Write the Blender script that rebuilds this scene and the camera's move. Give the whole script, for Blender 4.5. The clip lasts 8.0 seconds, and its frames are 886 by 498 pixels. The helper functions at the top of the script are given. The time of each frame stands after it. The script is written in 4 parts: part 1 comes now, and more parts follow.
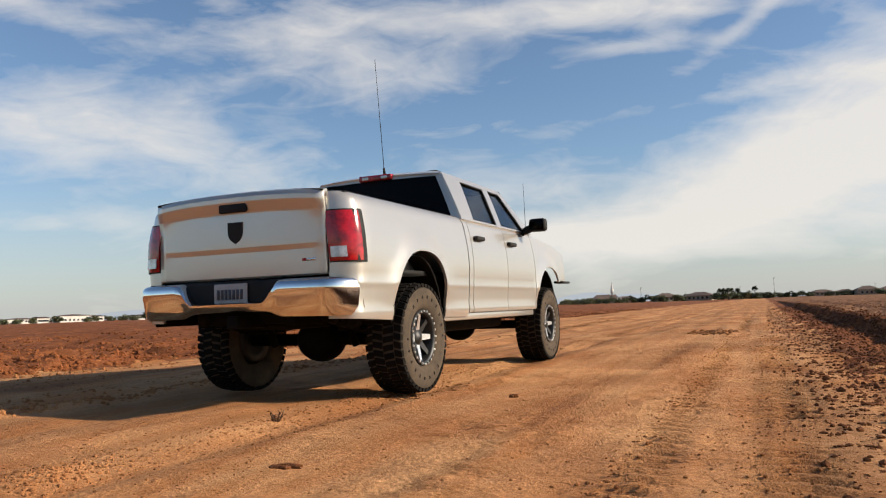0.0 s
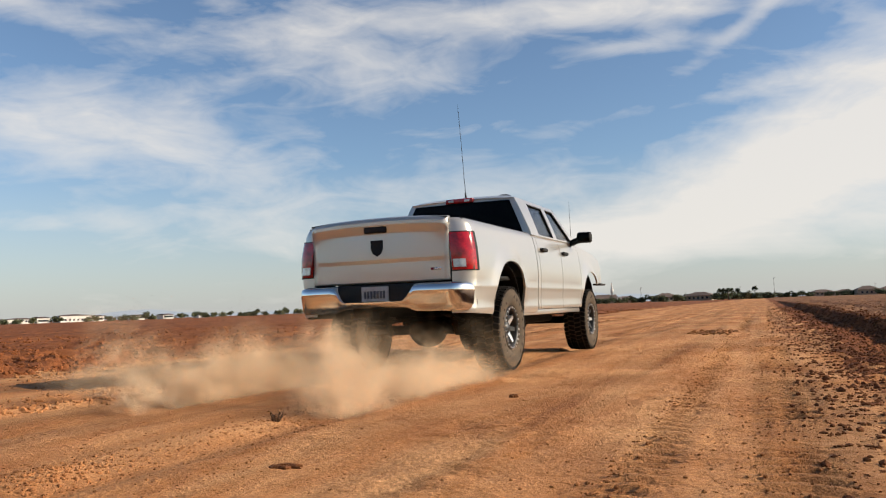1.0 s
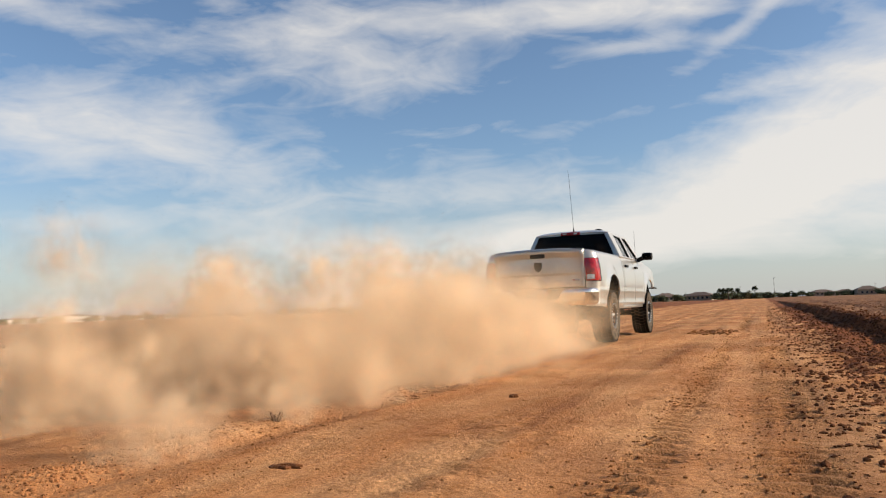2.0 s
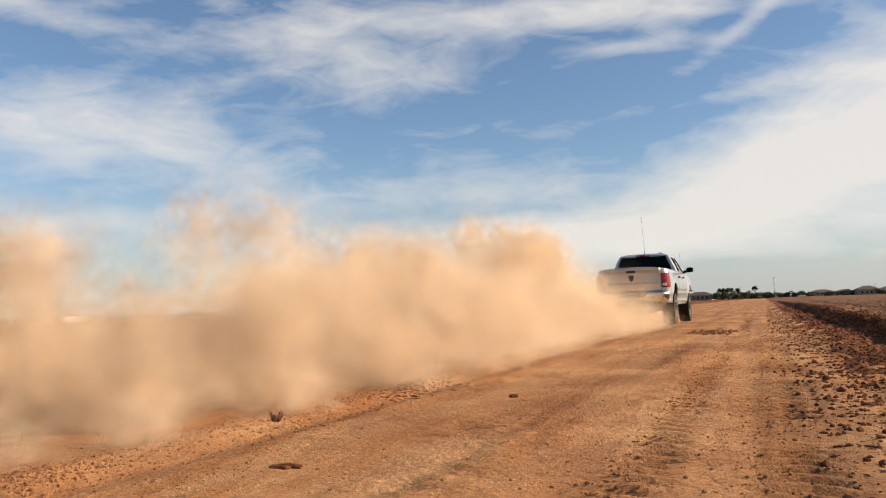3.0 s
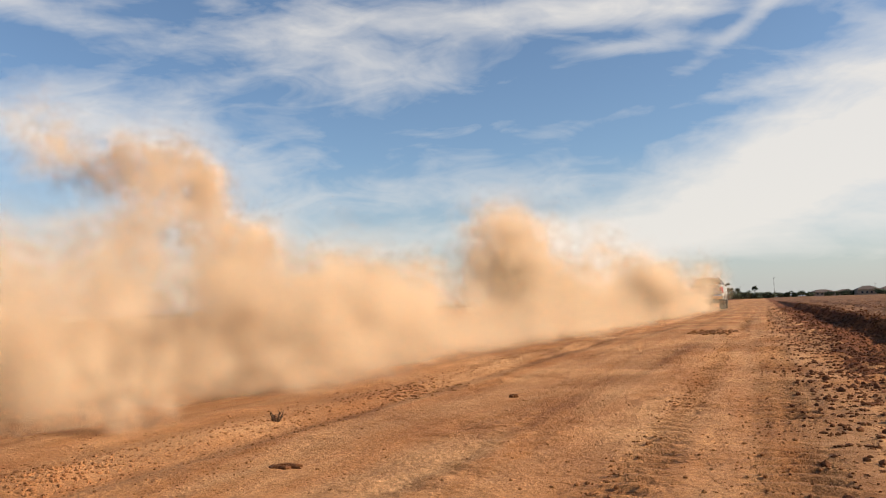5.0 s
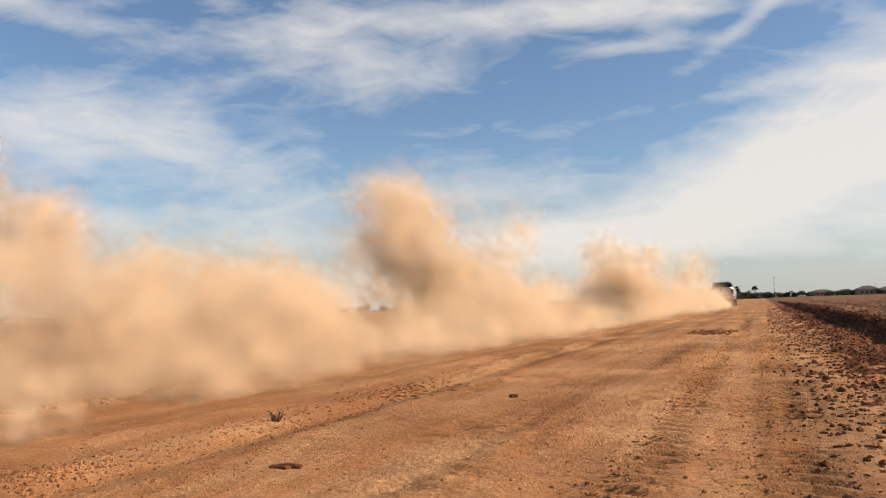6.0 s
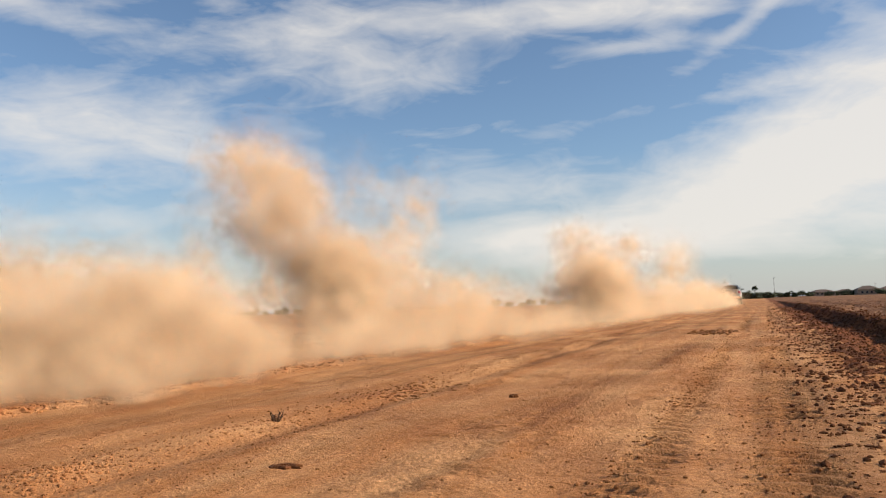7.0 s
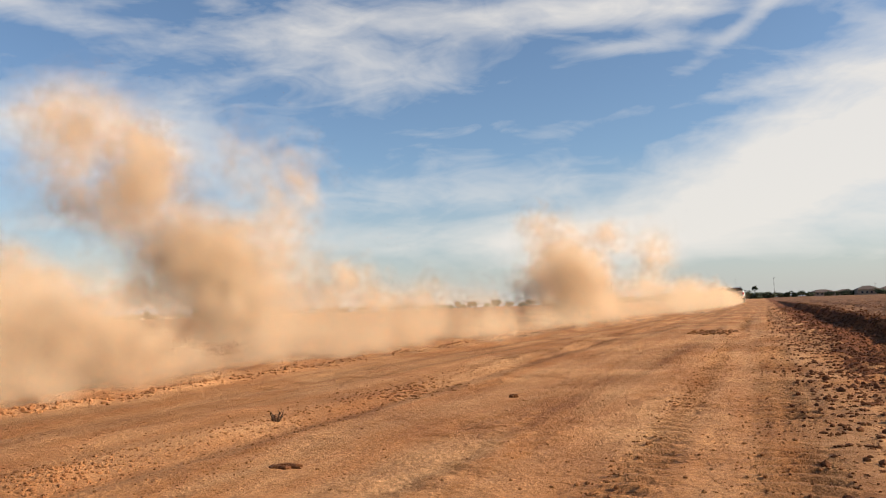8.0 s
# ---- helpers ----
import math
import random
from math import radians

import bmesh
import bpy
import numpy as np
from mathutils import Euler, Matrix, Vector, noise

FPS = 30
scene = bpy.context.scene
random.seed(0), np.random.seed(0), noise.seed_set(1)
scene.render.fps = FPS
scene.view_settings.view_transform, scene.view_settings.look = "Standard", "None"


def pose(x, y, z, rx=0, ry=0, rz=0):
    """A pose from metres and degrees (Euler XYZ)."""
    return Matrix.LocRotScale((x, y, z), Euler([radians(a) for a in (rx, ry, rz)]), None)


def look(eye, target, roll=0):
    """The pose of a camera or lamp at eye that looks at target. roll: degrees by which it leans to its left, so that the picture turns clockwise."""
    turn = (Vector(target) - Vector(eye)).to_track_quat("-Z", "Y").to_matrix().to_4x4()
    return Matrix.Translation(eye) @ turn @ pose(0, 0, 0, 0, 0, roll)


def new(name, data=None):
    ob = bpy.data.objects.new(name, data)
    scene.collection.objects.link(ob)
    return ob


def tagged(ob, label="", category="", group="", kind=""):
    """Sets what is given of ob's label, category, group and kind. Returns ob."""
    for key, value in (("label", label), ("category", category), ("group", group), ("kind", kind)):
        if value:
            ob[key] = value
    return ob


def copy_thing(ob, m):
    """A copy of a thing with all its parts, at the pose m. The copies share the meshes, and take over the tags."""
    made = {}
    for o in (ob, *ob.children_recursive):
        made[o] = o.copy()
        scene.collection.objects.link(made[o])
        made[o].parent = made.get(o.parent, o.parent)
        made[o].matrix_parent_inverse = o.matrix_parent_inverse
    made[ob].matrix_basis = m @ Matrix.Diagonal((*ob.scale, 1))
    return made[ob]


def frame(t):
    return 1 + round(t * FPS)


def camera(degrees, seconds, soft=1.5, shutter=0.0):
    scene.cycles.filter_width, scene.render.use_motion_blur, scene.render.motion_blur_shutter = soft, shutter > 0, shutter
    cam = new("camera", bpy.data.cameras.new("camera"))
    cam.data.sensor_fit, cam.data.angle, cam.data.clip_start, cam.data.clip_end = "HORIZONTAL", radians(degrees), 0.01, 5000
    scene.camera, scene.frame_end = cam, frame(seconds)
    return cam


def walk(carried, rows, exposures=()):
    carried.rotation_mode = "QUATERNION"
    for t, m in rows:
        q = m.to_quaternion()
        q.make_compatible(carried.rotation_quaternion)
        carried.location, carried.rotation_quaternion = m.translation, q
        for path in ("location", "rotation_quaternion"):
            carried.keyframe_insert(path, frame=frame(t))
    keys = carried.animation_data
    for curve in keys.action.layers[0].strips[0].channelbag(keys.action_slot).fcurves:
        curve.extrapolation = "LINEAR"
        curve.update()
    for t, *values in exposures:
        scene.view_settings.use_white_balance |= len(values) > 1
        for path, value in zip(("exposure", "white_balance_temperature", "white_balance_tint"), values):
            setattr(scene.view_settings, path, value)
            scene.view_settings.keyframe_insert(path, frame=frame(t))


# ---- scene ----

# The road runs along +y; the camera stands at the field's edge and looks a little to the left of it.
TURN, TILT = radians(21.8), radians(4.26)
EYE = Vector((0.0, 0.0, 0.705))
AIM = EYE + Vector((-math.sin(TURN), math.cos(TURN), math.tan(TILT)))
cam = camera(58.3, 8.0, 1.2)
walk(cam, [(0.0, look(EYE, AIM, -2.0)), (8.0, look(EYE, AIM, -2.0))])

# ---------------------------------------------------------------- light
scene.view_settings.exposure = 0.58
scene.cycles.transparent_max_bounces = 256
scene.cycles.max_bounces, scene.cycles.diffuse_bounces, scene.cycles.transmission_bounces = 14, 10, 10
TO_SUN = Vector((2.1, 0.57, 1.0)).normalized()
sun_data = bpy.data.lights.new("sun", "SUN")
sun_data.energy, sun_data.angle, sun_data.color = 5.0, radians(0.6), (1.0, 0.87, 0.7)
sun = new("sun", sun_data)
sun.matrix_world = look((60, 20, 40), Vector((60, 20, 40)) - TO_SUN)


class Nodes:
    """Short notation for node trees."""

    def __init__(self, tree):
        self.tree = tree
        tree.nodes.clear()

    def add(self, kind, values=None, operation="", blend=""):
        n = self.tree.nodes.new(kind)
        if operation:
            n.operation = operation
        if blend:
            n.data_type, n.blend_type = "RGBA", blend
        for k, v in (values or {}).items():
            if isinstance(v, bpy.types.NodeSocket):
                self.tree.links.new(v, n.inputs[k])
            else:
                n.inputs[k].default_value = v
        return n

    def math(self, op, a, b=0.0, c=0.0, clamp=False):
        n = self.add("ShaderNodeMath", {0: a, 1: b, 2: c}, operation=op)
        n.use_clamp = clamp
        return n.outputs[0]

    def ramp(self, x, stops):
        n = self.add("ShaderNodeValToRGB", {0: x})
        e = n.color_ramp.elements
        while len(e) < len(stops):
            e.new(0.5)
        for el, (p, c) in zip(e, stops):
            el.position = p
            el.color = (c, c, c, 1) if isinstance(c, (int, float)) else (*c, 1)
        return n.outputs[0]

    def noise(self, vector, scale, detail=4.0, rough=0.55, distort=0.0):
        n = self.add("ShaderNodeTexNoise", {"Vector": vector, "Scale": scale, "Detail": detail, "Roughness": rough, "Distortion": distort})
        return n.outputs[0]

    def mix(self, f, a, b, blend="MIX"):
        n = self.add("ShaderNodeMix", blend=blend)
        for k, v in ((0, f), (6, a), (7, b)):
            if isinstance(v, bpy.types.NodeSocket):
                self.tree.links.new(v, n.inputs[k])
            else:
                n.inputs[k].default_value = v if k == 0 else (*v[:3], 1)
        return n.outputs[2]


def make_world():
    w = bpy.data.worlds.new("sky")
    scene.world = w
    w.use_nodes = True
    N = Nodes(w.node_tree)
    out = N.add("ShaderNodeOutputWorld")
    sky = N.add("ShaderNodeTexSky")
    sky.sky_type, sky.sun_disc, sky.sun_elevation, sky.sun_rotation = "NISHITA", False, radians(25), radians(75)
    sky.altitude, sky.air_density, sky.dust_density, sky.ozone_density = 350, 1.0, 0.8, 3.0
    way = N.add("ShaderNodeTexCoord").outputs["Generated"]
    sep = N.add("ShaderNodeSeparateXYZ", {0: way})
    a = N.math("MULTIPLY_ADD", N.math("ARCTAN2", sep.outputs[0], sep.outputs[1]), 57.2958, 21.8)  # degrees from the view's middle
    e = N.math("MULTIPLY", N.math("ARCSINE", sep.outputs[2]), 57.2958)
    flat = N.add("ShaderNodeCombineXYZ", {0: N.math("MULTIPLY", a, 0.045), 1: N.math("MULTIPLY", e, 0.13), 2: 0.0}).outputs[0]
    tilt = N.add("ShaderNodeMapping", {"Vector": flat, "Rotation": (0, 0, radians(-14)), "Location": (3.1, 1.7, 0)}).outputs[0]
    broad = N.noise(tilt, 1.3, 5, 0.6, 0.5)
    wisps = N.noise(tilt, 4.2, 5, 0.56, 0.9)

    def bank(a0, e0, sa, se, slope, height):
        da = N.math("SUBTRACT", a, a0)
        de = N.math("SUBTRACT", N.math("SUBTRACT", e, e0), N.math("MULTIPLY", da, slope))
        q = N.math("ADD", N.math("POWER", N.math("ABSOLUTE", N.math("DIVIDE", da, sa)), 2.0), N.math("POWER", N.math("ABSOLUTE", N.math("DIVIDE", de, se)), 2.0))
        return N.math("MULTIPLY", N.math("EXPONENT", N.math("MULTIPLY", q, -1.0)), height)

    cover = None
    for spec in ((-25, 12.5, 13, 3.6, -0.08, 0.42), (-6, 17.6, 8, 3.0, -0.2, 0.48), (-27, 19.5, 8, 1.3, -0.1, 0.35), (12, 20.3, 16, 1.3, 0.0, 0.5), (26, 8.0, 18, 3.0, 0.24, 0.85),
                 (-4, 8.2, 12, 1.3, 0.03, 0.36), (-26, 6.6, 12, 0.9, 0.0, 0.3), (12, 4.8, 26, 1.6, 0.0, 0.45), (22, 18.3, 3.5, 0.7, 0.6, 0.4), (14, 17.6, 6, 0.5, -0.02, 0.3), (30, 20.5, 8, 1.2, 0.3, 0.12), (28, 12.6, 12, 3.0, 0.3, 0.72), (18, 13.5, 10, 0.6, 0.1, 0.25)):
        b = bank(*spec)
        cover = b if cover is None else N.math("ADD", cover, b)
    thick = N.math("ADD", N.math("MULTIPLY_ADD", broad, 1.2, -0.62), N.math("MULTIPLY_ADD", wisps, 0.6, -0.3))
    clear = N.math("ADD", N.ramp(N.math("DIVIDE", N.math("ABSOLUTE", a), 100.0), ((0.4, 0.0), (0.65, 1.0))), N.ramp(N.math("DIVIDE", e, 90.0), ((0.28, 0.0), (0.5, 1.0))))
    thick = N.math("SUBTRACT", thick, N.math("MULTIPLY", clear, 0.9))  # unseen sky behind and overhead is kept clear, to dim the fill light
    mask = N.ramp(N.math("ADD", cover, thick), ((0.05, 0.0), (0.3, 0.4), (0.75, 1.0)))
    haze = N.ramp(N.math("DIVIDE", e, 30.0), ((0.0, 0.75), (0.12, 0.45), (0.35, 0.0)))
    # haze thinned outside the view as well, for less fill light
    behind = N.ramp(N.math("DIVIDE", N.math("ABSOLUTE", a), 180.0), ((0.25, 1.0), (0.45, 0.15)))
    haze = N.math("MULTIPLY", haze, behind)
    blue = N.mix(1.0, sky.outputs[0], (SKY, SKY, SKY), "MULTIPLY")
    hazy = N.mix(haze, blue, (0.36, 0.368, 0.372))
    both = N.mix(N.math("MULTIPLY", mask, 0.9), hazy, (0.575, 0.547, 0.51))
    bg = N.add("ShaderNodeBackground", {"Color": both, "Strength": 1.0})
    N.tree.links.new(bg.outputs[0], out.inputs[0])


SKY = 0.086
make_world()

# ---------------------------------------------------------------- materials


def surface(name, colour, rough=0.5, metal=0.0, coat=0.0, other=None, scale=4.0, fine=60.0, bump=0.0, rough_vary=0.1, space="Object", each=0.0, **extra):
    """A two-scale procedural material: colour drifts to 'other' by broad noise, fine noise gives grain and relief."""
    m = bpy.data.materials.new(name)
    m.use_nodes = True
    N = Nodes(m.node_tree)
    out = N.add("ShaderNodeOutputMaterial")
    p = N.add("ShaderNodeBsdfPrincipled", {"Metallic": metal, "Coat Weight": coat, "Coat Roughness": 0.04})
    co = N.add("ShaderNodeTexCoord").outputs[space]
    other = other or [c * 0.75 for c in colour]
    big = N.ramp(N.noise(co, scale, 5, 0.6), ((0.35, 0.0), (0.68, 1.0)))
    small = N.noise(co, fine, 4, 0.6)
    col = N.mix(big, colour, other)
    col = N.mix(0.5, col, N.ramp(small, ((0.3, 0.62), (0.7, 1.25 if max(colour) < 0.75 else 1.0))), "MULTIPLY") if bump or metal < 0.5 else col
    if each:
        r = N.add("ShaderNodeNewGeometry").outputs["Random Per Island"]
        col = N.mix(1.0, col, N.ramp(r, ((0.0, 1.0 - each), (1.0, 1.0 + each))), "MULTIPLY")
    N.tree.links.new(col, p.inputs["Base Color"])
    N.tree.links.new(N.math("MULTIPLY_ADD", small, rough_vary, rough - rough_vary / 2, clamp=True), p.inputs["Roughness"])
    for k, v in extra.items():
        p.inputs[k.replace("_", " ")].default_value = v
    if bump:
        b = N.add("ShaderNodeBump", {"Height": small, "Strength": 0.6, "Distance": bump})
        N.tree.links.new(b.outputs[0], p.inputs["Normal"])
    N.tree.links.new(p.outputs[0], out.inputs[0])
    return m


PAINT = surface("silver_paint", (0.51, 0.475, 0.425), 0.3, 0.6, 0.7, other=(0.52, 0.485, 0.43), scale=1.5, fine=300, rough_vary=0.0)
CHROME = surface("chrome", (0.82, 0.81, 0.8), 0.07, 1.0, other=(0.74, 0.72, 0.68), scale=3, fine=90, rough_vary=0.08)
BLACK = surface("black_plastic", (0.009, 0.009, 0.009), 0.7, other=(0.016, 0.015, 0.013), scale=5, fine=150, bump=0.001, Specular_IOR_Level=0.25)
UNDER = surface("dirty_underbody", (0.004, 0.0035, 0.003), 0.8, other=(0.009, 0.007, 0.005), scale=4, fine=50, bump=0.003, Specular_IOR_Level=0.1)
RUBBER = surface("dusty_tyre_rubber", (0.006, 0.0055, 0.005), 0.9, other=(0.011, 0.009, 0.007), scale=5, fine=70, bump=0.002, Specular_IOR_Level=0.1)
WALL = surface("dusty_tyre_sidewall", (0.09, 0.067, 0.046), 0.9, other=(0.05, 0.039, 0.029), scale=6, fine=60, bump=0.001, Specular_IOR_Level=0.15)
RIMBLACK = surface("black_rim_paint", (0.008, 0.008, 0.008), 0.5, 0.0, 0.0, scale=6, fine=120)
ALLOY = surface("machined_alloy", (0.85, 0.85, 0.85), 0.35, 0.9, scale=8, fine=200)
RED = surface("red_lamp_lens", (0.45, 0.006, 0.01), 0.14, 0.0, 0.4, other=(0.16, 0.002, 0.004), scale=14, fine=60)
CLEAR = surface("clear_lamp_lens", (0.75, 0.72, 0.7), 0.12, 0.3, 0.8, other=(0.4, 0.36, 0.34), scale=22, fine=120)
PLATE = surface("licence_plate_paint", (0.34, 0.33, 0.31), 0.45, other=(0.27, 0.26, 0.25), scale=18, fine=90)
INK = surface("dark_ink", (0.05, 0.05, 0.06), 0.5, scale=20)
SEAT = surface("grey_seat_cloth", (0.05, 0.05, 0.052), 0.9, scale=6, fine=120, bump=0.001)


def tinted(name, shade):
    m = bpy.data.materials.new(name)
    m.use_nodes = True
    N = Nodes(m.node_tree)
    out = N.add("ShaderNodeOutputMaterial")
    co = N.add("ShaderNodeTexCoord").outputs["Object"]
    dust = N.ramp(N.noise(co, 5, 4), ((0.4, 0.02), (0.8, 0.08)))
    p = N.add("ShaderNodeBsdfPrincipled", {"Base Color": (shade, shade * 1.05, shade * 1.08, 1), "Roughness": dust, "Transmission Weight": 1.0, "IOR": 1.2})
    N.tree.links.new(p.outputs[0], out.inputs[0])
    return m


GLASS = tinted("black_tinted_glass", 0.012)
DOORGLASS = tinted("tinted_door_glass", 0.6)


def soil(name, pale, dark, red, rough=0.95, fine=45.0, bump=0.02):
    m = bpy.data.materials.new(name)
    m.use_nodes = True
    N = Nodes(m.node_tree)
    out = N.add("ShaderNodeOutputMaterial")
    geo = N.add("ShaderNodeNewGeometry")
    co = geo.outputs["Position"]
    along = N.add("ShaderNodeMapping", {"Vector": co, "Scale": (1.6, 0.3, 1.0)}).outputs[0]
    streak = N.ramp(N.noise(along, 1.1, 6, 0.62, 0.3), ((0.4, 0.0), (0.6, 1.0)))
    lanes = N.add("ShaderNodeMapping", {"Vector": co, "Scale": (1.5, 0.035, 1.0)}).outputs[0]
    lane = N.ramp(N.noise(lanes, 1.7, 4, 0.6, 0.15), ((0.36, 0.62), (0.5, 1.0), (0.66, 1.18)))
    patch = N.ramp(N.noise(co, 0.55, 6, 0.6, 0.4), ((0.38, 0.0), (0.66, 1.0)))
    grain = N.noise(co, fine, 6, 0.7)
    speck = N.ramp(N.noise(co, fine * 3.2, 2, 0.5), ((0.3, 0.4), (0.48, 1.0), (0.75, 1.25)))
    col = N.mix(streak, pale, red)
    col = N.mix(N.math("MULTIPLY", patch, 0.75), col, dark)
    col = N.mix(0.85, col, lane, "MULTIPLY")
    col = N.mix(0.75, col, N.ramp(grain, ((0.28, 0.5), (0.72, 1.35))), "MULTIPLY")
    col = N.mix(0.6, col, speck, "MULTIPLY")
    p = N.add("ShaderNodeBsdfPrincipled", {"Base Color": col, "Roughness": rough, "Specular IOR Level": 0.15})
    b = N.add("ShaderNodeBump", {"Height": N.math("ADD", grain, N.math("MULTIPLY", N.noise(co, fine * 0.3, 5, 0.65), 2.0)), "Strength": 0.8, "Distance": bump})
    N.tree.links.new(b.outputs[0], p.inputs["Normal"])
    N.tree.links.new(p.outputs[0], out.inputs[0])
    return m


ROADSOIL = soil("packed_tan_dirt", (0.58, 0.30, 0.13), (0.26, 0.098, 0.034), (0.45, 0.19, 0.067))
FIELDSOIL = soil("ploughed_red_soil", (0.3, 0.105, 0.035), (0.12, 0.038, 0.014), (0.21, 0.068, 0.023), fine=22, bump=0.03)
PALESOIL = soil("dry_field_soil", (0.27, 0.13, 0.058), (0.14, 0.058, 0.024), (0.2, 0.085, 0.036), fine=22, bump=0.03)
WINDROW = soil("crumbled_road_soil", (0.4, 0.18, 0.07), (0.2, 0.078, 0.028), (0.3, 0.12, 0.043), fine=40, bump=0.008)
CLODSOIL = soil("clod_soil", (0.21, 0.08, 0.03), (0.085, 0.029, 0.011), (0.145, 0.05, 0.018), fine=40, bump=0.008)


def dust_material(name, dense):
    m = bpy.data.materials.new(name)
    m.use_nodes = True
    N = Nodes(m.node_tree)
    out = N.add("ShaderNodeOutputMaterial")
    tc = N.add("ShaderNodeTexCoord")
    uv = N.add("ShaderNodeVectorMath", {0: tc.outputs["UV"], 1: (0.5, 0.5, 0.0)}, operation="SUBTRACT").outputs[0]
    ln = N.add("ShaderNodeVectorMath", {0: uv}, operation="LENGTH").outputs["Value"]
    q = N.math("SUBTRACT", 1.0, N.math("POWER", N.math("MULTIPLY", ln, 2.0), 2.0), clamp=True)
    soft = N.math("POWER", q, 2.0)
    out_from = N.add("ShaderNodeVectorMath", {0: tc.outputs["Object"]}, operation="LENGTH").outputs["Value"]
    thin = N.ramp(N.math("DIVIDE", out_from, 1.25), ((0.0, 1.0), (0.4, 0.75), (0.75, 0.25), (1.0, 0.03)))
    alpha = N.math("MULTIPLY", N.math("MULTIPLY", soft, thin), dense)
    col = (0.82, 0.60, 0.395, 1)
    d = N.add("ShaderNodeBsdfDiffuse", {"Color": col})
    t = N.add("ShaderNodeBsdfTranslucent", {"Color": col})
    both = N.add("ShaderNodeMixShader", {0: 0.5, 1: d.outputs[0], 2: t.outputs[0]})
    clear = N.add("ShaderNodeBsdfTransparent")
    mix = N.add("ShaderNodeMixShader", {0: alpha, 1: clear.outputs[0], 2: both.outputs[0]})
    N.tree.links.new(mix.outputs[0], out.inputs[0])
    return m


DUST = dust_material("thick_dust", 0.115)
HAZE = dust_material("thin_dust", 0.045)

# ---------------------------------------------------------------- mesh helpers


def part(name, bm, material, parent=None, label="", smooth=True):
    """Links a bmesh (or a mesh) as one mesh object, under a thing or part where given."""
    if isinstance(bm, bmesh.types.BMesh):
        bmesh.ops.recalc_face_normals(bm, faces=bm.faces)
        me = bpy.data.meshes.new(name)
        bm.to_mesh(me)
        bm.free()
    else:
        me = bm
    me.materials.append(material)
    if smooth:
        me.shade_smooth()
    ob = new(name, me)
    if parent:
        ob.parent = parent
    if label:
        ob["label"] = label
    return ob


def sharp(ob, degrees=35):
    ob.data.set_sharp_from_angle(angle=radians(degrees))
    return ob


def box(bm, x0, x1, y0, y1, z0, z1, bevel=0.0):
    r = bmesh.ops.create_cube(bm, size=1.0)
    for v in r["verts"]:
        v.co = Vector((x0 + (v.co.x + 0.5) * (x1 - x0), y0 + (v.co.y + 0.5) * (y1 - y0), z0 + (v.co.z + 0.5) * (z1 - z0)))
    if bevel:
        edges = list({e for v in r["verts"] for e in v.link_edges})
        bmesh.ops.bevel(bm, geom=edges, offset=bevel, segments=2, affect="EDGES", profile=0.5)
    return bm


def boxed(*a):
    return box(bmesh.new(), *a)


def grid_mesh(points, closed_u=False):
    """A bmesh from rows of points."""
    bm = bmesh.new()
    vs = [[bm.verts.new(p) for p in row] for row in points]
    n = len(vs)
    for i in range(n if closed_u else n - 1):
        a, b = vs[i], vs[(i + 1) % n]
        for j in range(len(a) - 1):
            bm.faces.new((a[j], a[j + 1], b[j + 1], b[j]))
    return bm


def thick(ob, t, offset=-1.0, crisp=True):
    m = ob.modifiers.new("thickness", "SOLIDIFY")
    m.thickness, m.offset = t, offset
    if crisp:
        ob.modifiers.new("crisp_rims", "EDGE_SPLIT").split_angle = radians(38)
    return ob


def rod(bm, a, b, r0, r1=None, seg=8):
    """A tapered rod from a to b."""
    a, b = Vector(a), Vector(b)
    r1 = r0 if r1 is None else r1
    q = (b - a).to_track_quat("Z", "Y").to_matrix()
    rings = []
    for c, r in ((a, r0), (b, r1)):
        rings.append([bm.verts.new(c + q @ Vector((r * math.cos(2 * math.pi * k / seg), r * math.sin(2 * math.pi * k / seg), 0))) for k in range(seg)])
    for k in range(seg):
        bm.faces.new((rings[0][k], rings[0][(k + 1) % seg], rings[1][(k + 1) % seg], rings[1][k]))
    bm.faces.new(rings[0])
    bm.faces.new(rings[1])
    return bm


def lathe(profile, seg=48):
    """Turns (x, r) pairs round the x axis."""
    return grid_mesh([[(x, r * math.cos(2 * math.pi * k / seg), r * math.sin(2 * math.pi * k / seg)) for x, r in profile] for k in range(seg)], True)


def lerp(a, b, f):
    return a + (b - a) * f


# ---------------------------------------------------------------- ground


def value_noise(x, y, scale, seed):
    x, y = x / scale, y / scale
    ix, iy = np.floor(x), np.floor(y)
    fx, fy = x - ix, y - iy
    fx, fy = fx * fx * (3 - 2 * fx), fy * fy * (3 - 2 * fy)

    def h(i, j):
        v = np.sin(i * 127.1 + j * 311.7 + seed * 74.7) * 43758.5453
        return v - np.floor(v)
    return (h(ix, iy) * (1 - fx) + h(ix + 1, iy) * fx) * (1 - fy) + (h(ix, iy + 1) * (1 - fx) + h(ix + 1, iy + 1) * fx) * fy - 0.5


def smooth(a, b, v):
    t = np.clip((v - a) / (b - a), 0, 1)
    return t * t * (3 - 2 * t)


